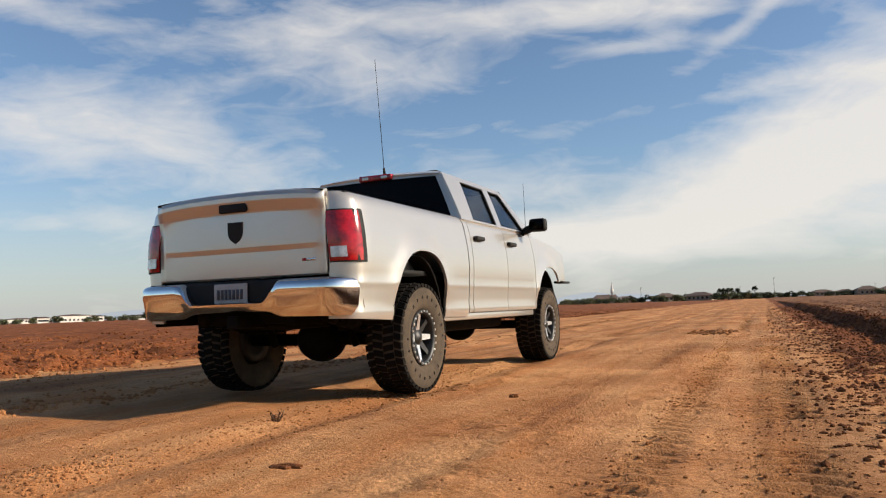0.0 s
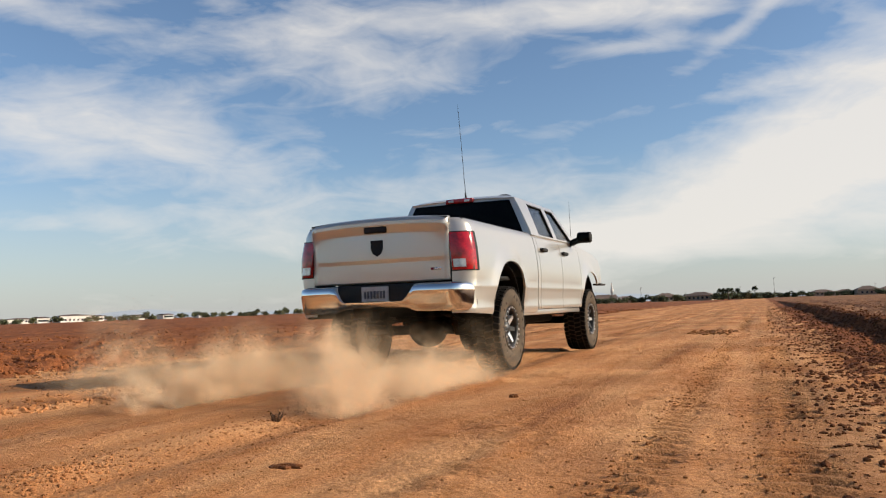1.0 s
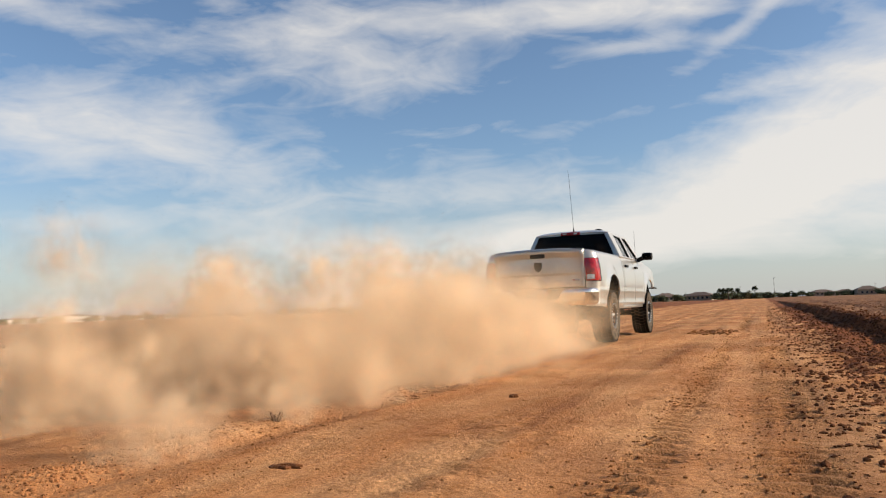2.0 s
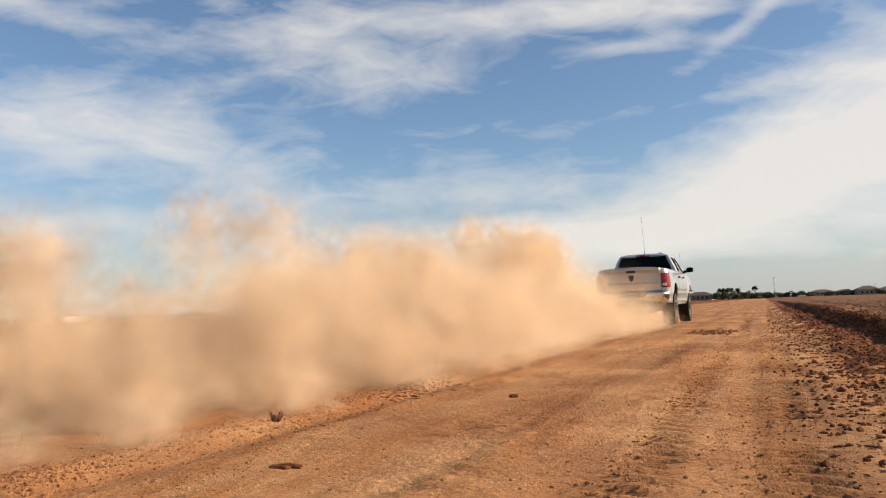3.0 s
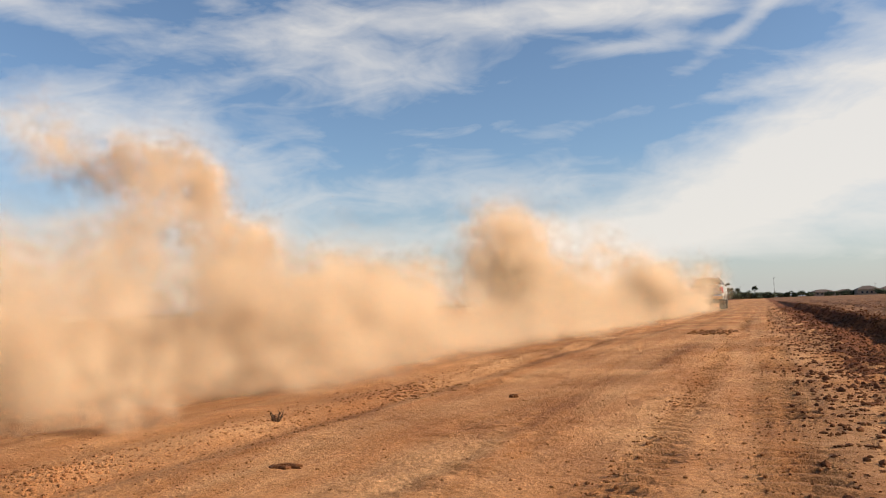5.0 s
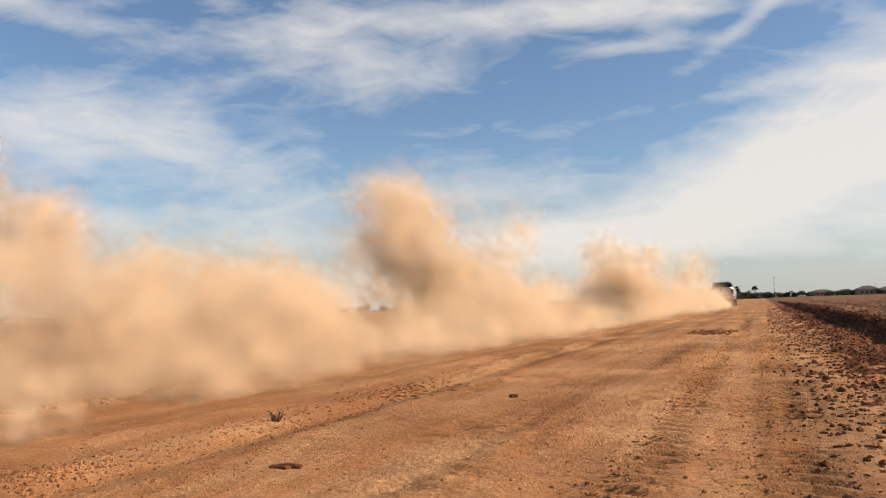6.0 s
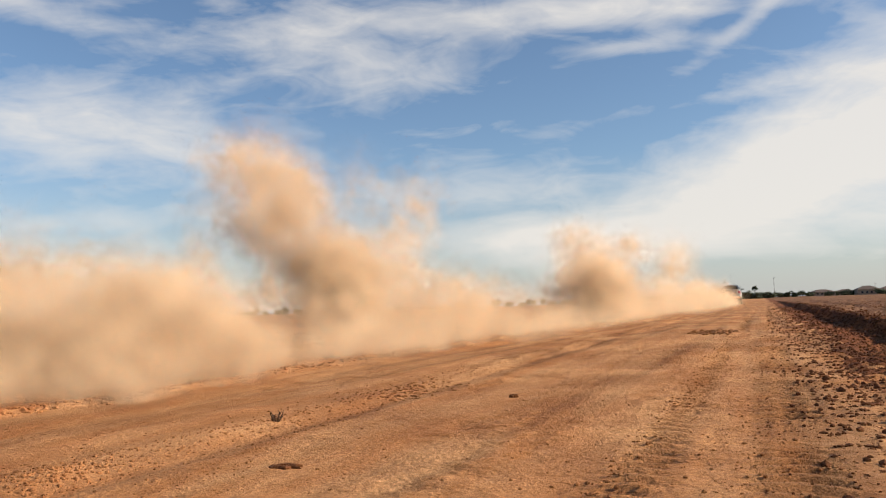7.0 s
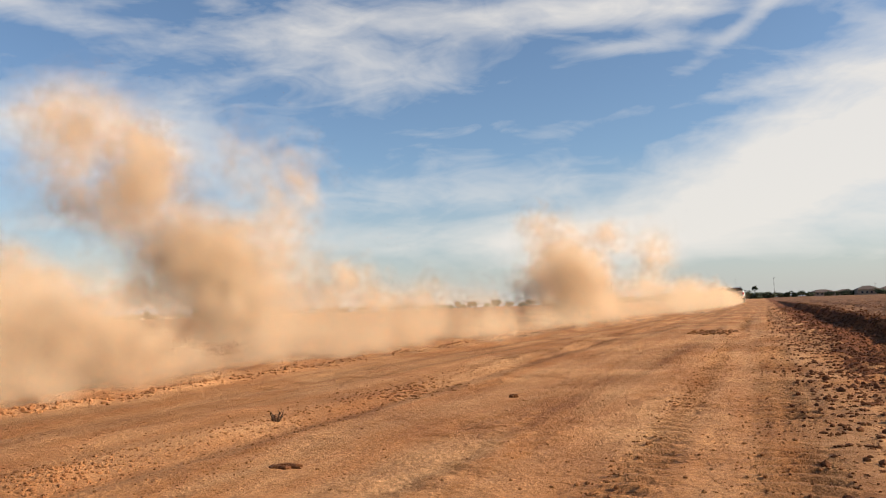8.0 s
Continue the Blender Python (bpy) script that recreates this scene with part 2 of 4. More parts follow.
def height(x, y):
    """The ground's height: the packed road, its windrows and ruts, the ploughed field on each side."""
    x, y = np.asarray(x, float), np.asarray(y, float)
    wob = 0.25 * value_noise(x * 0, y, 5.0, 3) + 0.12 * value_noise(x * 0, y, 1.3, 4)
    near = 1 - smooth(60, 160, np.abs(y)) 
    z = 0.03 * value_noise(x, y, 2.2, 1) + 0.018 * value_noise(x, y, 0.6, 2) + 0.013 * value_noise(x, y, 0.2, 5)

    def ridge(c, w, h, seed, s=0.35):
        k = np.exp(-((x - c - wob) / w) ** 2) * h
        return k * np.clip(0.55 + 1.5 * value_noise(x, y, s, seed), 0, 1.6)
    z += ridge(-5.35, 0.15, 0.05, 11) + ridge(-3.0, 0.16, 0.018, 12) + ridge(-6.1, 0.2, 0.04, 13)
    z -= 0.035 * np.exp(-((x + 4.5 - wob) / 0.22) ** 2) + 0.03 * np.exp(-((x + 2.75 - wob) / 0.2) ** 2)
    # crusted patches, broken up small
    crust = smooth(0.12, 0.26, value_noise(x * 2.2, y * 0.8, 0.9, 51) + 0.22 * np.exp(-((x + 3.05 - wob) / 0.3) ** 2) + 0.03 * smooth(-1.2, -0.3, x))
    z += crust * (0.022 * value_noise(x, y, 0.09, 52) + 0.02 * value_noise(x, y, 0.17, 53)) * smooth(-8.5, -7.5, x)
    # lugged tyre tracks beside the field
    for c, w, seed in ((0.1, 0.17, 6), (-0.5, 0.1, 16)):
        lug = np.exp(-(((x - c - 0.3 * wob) / w) ** 4)) * np.clip(0.6 + 1.6 * value_noise(x, y, 0.9, seed), 0, 1.2)
        z += lug * (-0.022 + 0.034 * np.tanh(3 * np.sin(y * 2 * math.pi / 0.16 + np.abs(x - c) * 7)))
    # field on the right: loose edge, then a bank and ploughed ground
    edge = smooth(0.15, 1.0, x + 0.8 * wob + 0.4 * value_noise(x, y, 0.7, 24))
    z += edge * (0.07 * value_noise(x, y, 0.3, 21) + 0.06 * value_noise(x, y, 0.12, 22) + 0.03 * value_noise(x, y, 0.06, 25))
    z += 0.27 * smooth(1.62, 1.95, x + 0.8 * wob + 0.12 * value_noise(x, y, 0.3, 26)) * (0.9 + 0.3 * value_noise(x, y, 0.8, 23)) * smooth(-40, -5, y)
    for c in (3.5, 5.6, 7.8, 10.0, 12.3, 15, 19, 24):
        z -= 0.12 * np.exp(-((x - c - 0.5 * wob) / 0.25) ** 2)
    # field on the left
    left = smooth(-9.1, -9.7, x + wob)
    z += left * (0.05 + 0.15 * value_noise(x, y, 0.4, 31) + 0.09 * value_noise(x, y, 0.15, 32) + 0.12 * value_noise(x, y, 1.5, 33))
    return z * near


def ground_axis(fine0, fine1, step, limit, grow):
    mid = list(np.arange(fine0, fine1, step))
    for sign, start in ((1, mid[-1]), (-1, mid[0])):
        s, at, more = step, start, []
        while abs(at) < limit:
            s *= grow
            at += sign * s
            more.append(at)
        mid = mid + more if sign > 0 else more[::-1] + mid
    return np.array(mid)


def make_ground():
    xs = ground_axis(-12.5, 3.6, 0.042, 3000, 1.12)
    ys = ground_axis(2.3, 8.6, 0.026, 4200, 1.017)
    ys = np.concatenate((ys[ys > 0], -np.array([0.3, 1, 3, 9, 30, 100, 400, 1500])))
    ys.sort()
    X, Y = np.meshgrid(xs, ys)
    Z = height(X, Y)
    verts = np.stack((X, Y, Z), -1).reshape(-1, 3)
    w, h = len(xs), len(ys)
    i = (np.arange(h - 1)[:, None] * w + np.arange(w - 1)[None]).reshape(-1)
    faces = np.stack((i, i + 1, i + 1 + w, i + w), -1)
    me = bpy.data.meshes.new("ground")
    me.vertices.add(len(verts))
    me.vertices.foreach_set("co", verts.ravel())
    me.loops.add(faces.size)
    me.loops.foreach_set("vertex_index", faces.ravel())
    me.polygons.add(len(faces))
    me.polygons.foreach_set("loop_start", np.arange(0, faces.size, 4))
    me.update(calc_edges=True)
    cx = X[:-1, :-1].reshape(-1) + 0.03
    cy = Y[:-1, :-1].reshape(-1)
    wob = 0.35 * value_noise(cx * 0, cy, 5.0, 3) + 0.5 * value_noise(cx, cy, 0.5, 41)
    field = (cx + 0.8 * wob + 0.45 * value_noise(cx, cy, 0.16, 42) > 0.8) | (cx + wob < -9.3)
    me.materials.append(ROADSOIL)
    me.materials.append(FIELDSOIL)
    me.materials.append(PALESOIL)
    me.polygons.foreach_set("material_index", np.where(cx + 0.4 * wob > 2.15, 2, field).astype(np.int32))
    me.shade_smooth()
    ob = new("ground", me)
    return tagged(ob, "dry tan dirt road between ploughed red-brown fields", "ground", kind="structure")


make_ground()


def height_at(x, y):
    return float(height(np.array([x]), np.array([y]))[0])


ICO = bmesh.new()
bmesh.ops.create_icosphere(ICO, subdivisions=1, radius=1.0)
ICO_V = np.array([v.co[:] for v in ICO.verts])
ICO_F = np.array([[v.index for v in f.verts] for f in ICO.faces])
ICO.free()


def clods(name, label, places, material, seed):
    """One mesh of many uneven lumps of soil; places are rows of x, y, size."""
    rng = np.random.default_rng(seed)
    p = np.asarray(places)
    zs = height(p[:, 0], p[:, 1])
    V, F = [], []
    for k, (x, y, s) in enumerate(p):
        sc = s * rng.uniform(0.6, 1.25, 3) * (1, 1, 0.75)
        v = ICO_V * (1 + rng.uniform(-0.28, 0.28, (len(ICO_V), 1))) * sc
        t = rng.uniform(0, 6.28)
        c, sn = math.cos(t), math.sin(t)
        v = np.stack((v[:, 0] * c - v[:, 1] * sn, v[:, 0] * sn + v[:, 1] * c, v[:, 2]), -1)
        V.append(v + (x, y, zs[k] + 0.05 * s))
        F.append(ICO_F + k * len(ICO_V))
    V, F = np.concatenate(V), np.concatenate(F)
    me = bpy.data.meshes.new(name)
    me.from_pydata(V.tolist(), [], F.tolist())
    return tagged(part(name, me, material, smooth=False), label, "soil clods", kind="stuff")


def scatter():
    rng = np.random.default_rng(5)
    right = []
    for _ in range(34000):
        y = 2.2 * math.exp(rng.uniform(0, 3.2))
        x = rng.uniform(0.05, 2.2) if rng.random() < 0.88 else rng.uniform(2.2, 6)
        if x < 1.0 and rng.random() > max(0.06, x ** 1.1):
            continue
        s = 0.005 + 0.022 * rng.random() ** 2.5 + 0.012 * min(1.0, max(0.0, x - 0.8)) * rng.random()
        right.append((x, y, s * (1.6 if rng.random() < 0.04 else 1) * min(1.0, 0.4 + 0.09 * y)))
    clods("field_clods", "dark brown loose clods along the ploughed field's edge", right, CLODSOIL, 6)
    left = []
    for _ in range(13000):
        y = 5 * math.exp(rng.uniform(0, 2.6))
        x = -9.2 - 20 * rng.random() ** 1.6
        left.append((x, y, 0.018 + 0.055 * rng.random() ** 1.8))
    clods("ploughed_clods", "red-brown clods of the ploughed field", left, FIELDSOIL, 7)
    row = []
    for c, n, s, w in ((-5.35, 1000, 0.024, 0.1), (-3.0, 1500, 0.010, 0.2), (-6.1, 500, 0.018, 0.2), (-0.52, 800, 0.009, 0.05), (0.08, 1000, 0.009, 0.16), (-7.6, 500, 0.016, 0.3), (-8.8, 700, 0.03, 0.3)):
        for _ in range(n):
            y = 2.5 * math.exp(rng.uniform(0, 2.6))
            wob = float(0.25 * value_noise(np.zeros(1), np.array([y]), 5.0, 3)[0] + 0.12 * value_noise(np.zeros(1), np.array([y]), 1.3, 4)[0])
            row.append((c + wob + rng.normal(0, w), y, s * rng.uniform(0.3, 1.3)))
    for px, py, w, n, s in ((-3.12, 2.8, 0.12, 320, 0.013), (-2.9, 6.4, 0.16, 260, 0.017), (-3.02, 4.5, 0.1, 60, 0.01), (-2.3, 2.9, 0.1, 50, 0.008), (-0.53, 5.6, 0.06, 90, 0.012)):
        for _ in range(n):
            row.append((px + rng.normal(0, w), py + rng.normal(0, 2.2 * w), s * rng.uniform(0.25, 1.2)))
    for _ in range(4500):
        row.append((rng.uniform(-8.5, 0.3), 2.3 * math.exp(rng.uniform(0, 2.4)), 0.003 + 0.008 * rng.random() ** 4))
    for _ in range(160):
        row.append((-0.95 + rng.normal(0, 0.2), 17.3 + rng.normal(0, 0.5), rng.uniform(0.02, 0.055)))
    clods("windrow_clods", "small brown clods lined up along the wheel tracks", row, WINDROW, 8)


scatter()


def make_tuft():
    """A dry weed standing in the wheel track."""
    rng = np.random.default_rng(12)
    z = height_at(-3.01, 4.48)
    tuft = tagged(new("dry_weed"), "small dry brown weed tuft in the dirt", "weed")
    tuft.location = (-3.01, 4.48, z)
    straw = surface("dry_straw", (0.09, 0.042, 0.018), 1.0, scale=20, fine=80)
    for k in range(16):
        a, h = rng.uniform(0, 6.28), rng.uniform(0.03, 0.075)
        bm = rod(bmesh.new(), (0.012 * math.cos(a), 0.012 * math.sin(a), -0.005), (0.04 * math.cos(a), 0.04 * math.sin(a), h * 0.7), 0.004, 0.003, 5)
        rod(bm, (0.04 * math.cos(a), 0.04 * math.sin(a), h * 0.7), (0.05 * math.cos(a + 0.4), 0.05 * math.sin(a + 0.4), h), 0.003, 0.001, 5)
        part("stalk", bm, straw, tuft)


def make_slab(name, label, x, y, wide, deep, tall, seed):
    """A flat broken piece of crusted earth."""
    rng = np.random.default_rng(seed)
    bm = bmesh.new()
    n = 22
    ring = [(1 + rng.uniform(-0.3, 0.25)) for _ in range(n)]
    rows = []
    for f, h in ((1.0, -0.3), (0.93, 0.5), (0.72, 0.95), (0.4, 0.8), (0.02, 0.9)):
        rows.append([bm.verts.new((wide * f * r * math.cos(6.2832 * k / n), deep * f * r * math.sin(6.2832 * k / n), tall * (h + rng.uniform(-0.25, 0.25)))) for k, r in enumerate(ring)])
    for a, b in zip(rows, rows[1:]):
        for k in range(n):
            bm.faces.new((a[k], a[(k + 1) % n], b[(k + 1) % n], b[k]))
    ob = tagged(part(name, bm, CLODSOIL, smooth=False), label, "clod")
    ob.location = (x, y, height_at(x, y))


make_tuft()
make_slab("earth_slab", "flat cracked slab of brown crusted earth on the road", -2.11, 3.2, 0.085, 0.05, 0.012, 3)
make_slab("earth_clod", "single dark brown clod lying on the road", -1.83, 5.93, 0.035, 0.03, 0.022, 4)

# ---------------------------------------------------------------- the pickup truck
# Its own space: x to its right, y forward, z up, origin on the ground below the rear axle.


def half_width(z):
    return float(np.interp(z, (0.55, 0.62, 0.69, 0.705, 0.74, 0.80, 0.90, 0.915, 0.93, 1.1, 1.3, 1.45, 1.53, 1.575, 1.595),
                           (0.95, 0.975, 0.992, 0.991, 0.985, 0.988, 0.995, 1.0, 0.996, 1.006, 0.992, 0.965, 0.945, 0.915, 0.87)))


LEVELS = (0.0, 0.66, 0.69, 0.705, 0.74, 0.8, 0.86, 0.9, 0.915, 0.93, 1.0, 1.07, 1.14, 1.21, 1.28, 1.35, 1.41, 1.46, 1.5, 1.53, 1.555, 1.575)


ARCHES = ((0.0, 0.52, 0.58), (3.79, 0.50, 0.56))


def sill(y, low):
    """The lower edge of the body side, with its wheel arches."""
    z = low
    for c, half, top in ARCHES:
        d = abs(y - c) / half
        if d < 1:
            z = max(z, 0.62 + top * (1 - d ** 2.4) ** (1 / 2.4))
    return z


def flare(y, z):
    """The swell of the body side round each wheel arch."""
    out = 0.0
    for c, half, top in ARCHES:
        d = math.hypot((y - c) / half, max(0.0, z - 0.62) / top)
        out += 0.035 * math.exp(-((d - 1.05) / 0.17) ** 2)
    return out * max(0.0, min(1.0, (z - 0.72) / 0.22))


def columns(y0, y1, n=14):
    ys = set(np.linspace(y0, y1, n))
    for c, half, _ in ARCHES:
        ys |= {c + half * math.cos(math.pi * k / 36) for k in range(37) if y0 < c + half * math.cos(math.pi * k / 36) < y1}
        ys |= {y for y in (c - half - 0.002, c + half + 0.002) if y0 < y < y1}
    return sorted(ys)


def side_panel(name, y0, y1, side, low, top, truck, corner=False, label=""):
    rows = []
    plan = [(0.0, y) for y in columns(y0, y1)]
    if corner:  # the bed's side turns round to the tailgate
        plan = [(0.205, y0 - 0.115), (0.13, y0 - 0.112), (0.07, y0 - 0.09), (0.03, y0 - 0.055), (0.008, y0 - 0.022)] + plan
    for inset, y in plan:
        zb, zt = sill(y, low(y)), top(y)
        rows.append([(side * (half_width(z) - inset + flare(y, z)), y, z) for z in [min(zt - 0.0004 * (23 - k), max(zb + 0.0004 * k, lv)) for k, lv in enumerate(LEVELS)] + [zt]])
    bm = grid_mesh(rows)
    ob = part(name, bm, PAINT, truck, label)
    # skin turned inward, whichever side it lies on
    thick(ob, 0.025, 0.0)
    return sharp(ob, 40)


def belt(y):
    return float(np.interp(y, (-1.2, 0.8, 2.2, 3.3, 4.2, 4.75), (1.595, 1.585, 1.585, 1.56, 1.47, 1.36)))


def spot(line, v):
    """A point of the cab's side between its belt (v = 0) and its roof (v = 1)."""
    yb, yt = line
    return 0.935 - 0.215 * v - 0.02 * v * v, lerp(yb, yt, v), 1.575 + 0.5 * v


def make_wheel(truck, x, y, turned):
    out = 1 if x > 0 else -1
    rim = part("wheel", lathe([(-0.15, 0.0), (-0.15, 0.05), (-0.05, 0.06), (-0.13, 0.12), (-0.14, 0.205), (0.1, 0.212), (0.135, 0.235), (0.15, 0.235), (0.155, 0.212), (0.13, 0.2), (0.0, 0.19), (-0.1, 0.185)], 40), RIMBLACK, truck, "black beadlock rim")
    prof = [(0.10, 0.222), (0.145, 0.245), (0.168, 0.29), (0.172, 0.34), (0.169, 0.39), (0.16, 0.422), (0.145, 0.441), (0.11, 0.449), (0.0, 0.453)]
    tyre = part("tyre", lathe(prof + [(-a, r) for a, r in prof[-2::-1]], 64), WALL, rim, "dusty mud-terrain tyre")
    # lugs: centre blocks and shoulder blocks, staggered
    bm = bmesh.new()
    n = 42
    for k in range(n):
        for j, (x0, x1, off, rr) in enumerate(((-0.161, -0.098, 0.0, 0.457), (-0.088, -0.006, 0.45, 0.466), (0.006, 0.088, 0.0, 0.466), (0.098, 0.161, 0.5, 0.457))):
            t0 = (k + off) * 2 * math.pi / n
            w = 2 * math.pi / n * (0.68 if j in (1, 2) else 0.74)
            pts = []
            for ra in (0.425, rr):
                for xx, dt in ((x0, -w / 2), (x1, -w / 2 + (0.03 if j % 2 else -0.03)), (x1, w / 2 + (0.03 if j % 2 else -0.03)), (x0, w / 2)):
                    ins = 0.012 if (ra < 0.43 or abs(xx) < 0.1) else 0.0
                    s = 1 if xx > 0 else -1
                    xq = xx + (0.004 * s if ra < 0.43 and abs(xx) > 0.16 else 0)
                    pts.append(bm.verts.new((xq, ra * math.cos(t0 + dt), ra * math.sin(t0 + dt))))
            for f in ((4, 5, 6, 7), (0, 1, 5, 4), (1, 2, 6, 5), (2, 3, 7, 6), (3, 0, 4, 7)):
                bm.faces.new([pts[i] for i in f])
    part("tread", bm, RUBBER, rim, "worn dusty tread blocks", smooth=False)["kind"] = "stuff"
    # raised unreadable lettering on the sidewall
    bar = None
    for k in range(22):
        if k in (9, 10, 20, 21):
            continue
        if bar is None:
            bm = bmesh.new()
            d = 0.026
            q = [bm.verts.new((xx, r * math.cos(s * d), r * math.sin(s * d))) for xx in (0.165, 0.1745) for r, s in ((0.33, -1), (0.356, -1), (0.356, 1), (0.33, 1))]
            for f in ((4, 5, 6, 7), (0, 1, 5, 4), (1, 2, 6, 5), (2, 3, 7, 6), (3, 0, 4, 7)):
                bm.faces.new([q[i] for i in f])
            bar = part("letter_bar", bm, RUBBER, rim, smooth=False)
            piece = bar
        else:
            piece = new("letter_bar", bar.data)
            piece.parent = rim
        piece.matrix_basis = pose(0, 0, 0, 360 * k / 22, 0, 0)
    for k in range(8):
        bm = bmesh.new()
        w0, w1 = 0.03, 0.042
        q = []
        for xx in (0.03, 0.075):
            q += [bm.verts.new((xx + 0.02, 0.06, -w0)), bm.verts.new((xx + 0.02, 0.06, w0)), bm.verts.new((xx + 0.045, 0.195, w1 * 0.45)), bm.verts.new((xx + 0.045, 0.195, -w1 * 0.45))]
        for f in ((4, 5, 6, 7), (3, 2, 1, 0), (0, 1, 5, 4), (1, 2, 6, 5), (2, 3, 7, 6), (3, 0, 4, 7)):
            bm.faces.new([q[i] for i in f])
        bmesh.ops.rotate(bm, verts=bm.verts, cent=(0, 0, 0), matrix=Matrix.Rotation(k * math.pi / 4, 3, "X"))
        part("spoke", bm, ALLOY if k % 2 == 0 else RIMBLACK, rim, "machined spoke" if k % 2 == 0 else "black spoke", smooth=False)
    part("centre_cap", lathe([(0.03, 0.085), (0.07, 0.08), (0.11, 0.055), (0.12, 0.0)], 20), RIMBLACK, rim)
    nut = None
    for k in range(24):
        t = 2 * math.pi * k / 24
        if nut is None:
            nut = boxed(-0.005, 0.008, -0.0085, 0.0085, -0.0085, 0.0085, 0.003)
            me = bpy.data.meshes.new("bolt")
            nut.to_mesh(me)
            me.materials.append(ALLOY)
        b = new("bolt", me)
        b.parent = rim
        b.location = (0.157, 0.224 * math.cos(t), 0.224 * math.sin(t))
    for k in range(8):
        t = 2 * math.pi * (k + 0.5) / 8
        b = new("lug_nut", me)
        b.parent = rim
        b.location = (0.075, 0.082 * math.cos(t), 0.082 * math.sin(t))
        b.scale = (2.5, 1.2, 1.2)
    rim.matrix_basis = pose(x, y, 0.465, 0, 0, 0 if out > 0 else 180)
    return rim


def make_truck():
    truck = tagged(new("pickup_truck"), "silver lifted crew-cab pickup truck driving off on mud tyres", "pickup truck")
    low_bed = lambda y: float(np.interp(y, (-1.2, -0.5, 0.5, 1.1), (0.66, 0.63, 0.63, 0.62)))
    low_cab = lambda y: 0.66
    for side in (1, -1):
        side_panel("bed_side", -1.0, 1.075, side, low_bed, lambda y: 1.595, truck, True)
        side_panel("cab_corner", 1.095, 1.2, side, low_cab, belt, truck)
        for name, y0, y1, yh in (("rear_door", 1.212, 2.235, 1.40), ("front_door", 2.245, 3.25, 2.42)):
            door = side_panel(name, y0, y1, side, low_cab, belt, truck)
            bm = boxed(0.985, 1.035, yh - 0.11, yh + 0.11, 1.375, 1.42, 0.012)
            bmesh.ops.scale(bm, verts=bm.verts, vec=(side, 1, 1))
            part("handle", bm, BLACK, door, "black door handle")
        side_panel("front_fender", 3.26, 4.6, side, lambda y: 0.66 if y < 3.7 else 1.0, belt, truck)
        bm = boxed(0.9, 0.968, 0.53, 3.27, 0.585, 0.66, 0.012)
        bmesh.ops.scale(bm, verts=bm.verts, vec=(side, 1, 1))
        part("rocker_panel", bm, PAINT, truck)
        # dark wheel housings
        for c, half, top in ARCHES:
            rows = [[(side * xx, c + (half - 0.012) * math.cos(a), 0.6 + (top + 0.0) * math.sin(a)) for xx in (0.5, 0.965)] for a in np.linspace(0, math.pi, 17)]
            thick(part("wheel_housing", grid_mesh(rows), UNDER, truck), 0.015)
            part("housing_wall", boxed(side * 0.5 - 0.01, side * 0.5 + 0.01, c - half, c + half, 0.55, 1.2), UNDER, truck)
        # tail lamp wrapped round the bed's corner
        rows = []
        for inset, y in ((0.195, -1.128), (0.13, -1.126), (0.065, -1.102), (0.02, -1.06), (-0.006, -1.015), (-0.006, -0.985)):
            rows.append([(side * (half_width(z) - inset), y - 0.012 * math.sin(math.pi * k / 8), z) for k, z in enumerate(np.linspace(1.08, 1.45, 9))])
        lamp = part("tail_lamp", grid_mesh(rows), RED, truck, "red tail lamp with clear reversing lens")
        thick(lamp, 0.03, 0.0)
        rows = []
        for inset, y in ((0.175, -1.152), (0.11, -1.147), (0.055, -1.117)):
            rows.append([(side * (half_width(z) - inset), y - 0.005, z) for z in np.linspace(1.105, 1.185, 4)])
        thick(part("reversing_lens", grid_mesh(rows), CLEAR, lamp, "clear reversing lens"), 0.006, 0.0)
        rows = []
        for inset, y in ((0.2, -1.118), (0.13, -1.116), (0.06, -1.094), (0.012, -1.05), (-0.012, -1.0), (-0.012, -0.972)):
            rows.append([(side * (half_width(z) - inset), y, z) for z in np.linspace(1.068, 1.462, 9)])
        thick(part("lamp_bezel", grid_mesh(rows), BLACK, lamp), 0.03, 0.0)
        # mirror
        bm = boxed(1.06, 1.27, 2.9, 3.02, 1.575, 1.73, 0.035)
        rod(bm, (0.93, 3.02, 1.56), (1.1, 2.97, 1.61), 0.028)
        rod(bm, (0.93, 3.02, 1.6), (1.1, 2.97, 1.66), 0.022)
        bmesh.ops.scale(bm, verts=bm.verts, vec=(side, 1, 1))
        mirror = part("door_mirror", bm, BLACK, truck, "black door mirror")
        bm = boxed(1.08, 1.25, 2.893, 2.899, 1.59, 1.715)
        bmesh.ops.scale(bm, verts=bm.verts, vec=(side, 1, 1))
        part("mirror_glass", bm, GLASS, mirror)
    # added dark boxes stand in for shade on the bed sides' inner faces
    for side in (1, -1):
        for y0, y1, z1 in ((-1.06, -0.53, 1.0), (0.53, 1.07, 1.0)):
            part("bed_shade_box", boxed(min(side * 0.9, side * 0.93), max(side * 0.9, side * 0.93), y0, y1, 0.63, z1), UNDER, truck)
    # tailgate: a shaped skin with two ledges
    prof = ((0.985, -1.118), (1.0, -1.126), (1.10, -1.13), (1.185, -1.131), (1.2, -1.137), (1.225, -1.150), (1.3, -1.152), (1.40, -1.150), (1.455, -1.150), (1.475, -1.156), (1.53, -1.188), (1.545, -1.195), (1.57, -1.196), (1.59, -1.185), (1.6, -1.15), (1.602, -1.09))
    rows = []
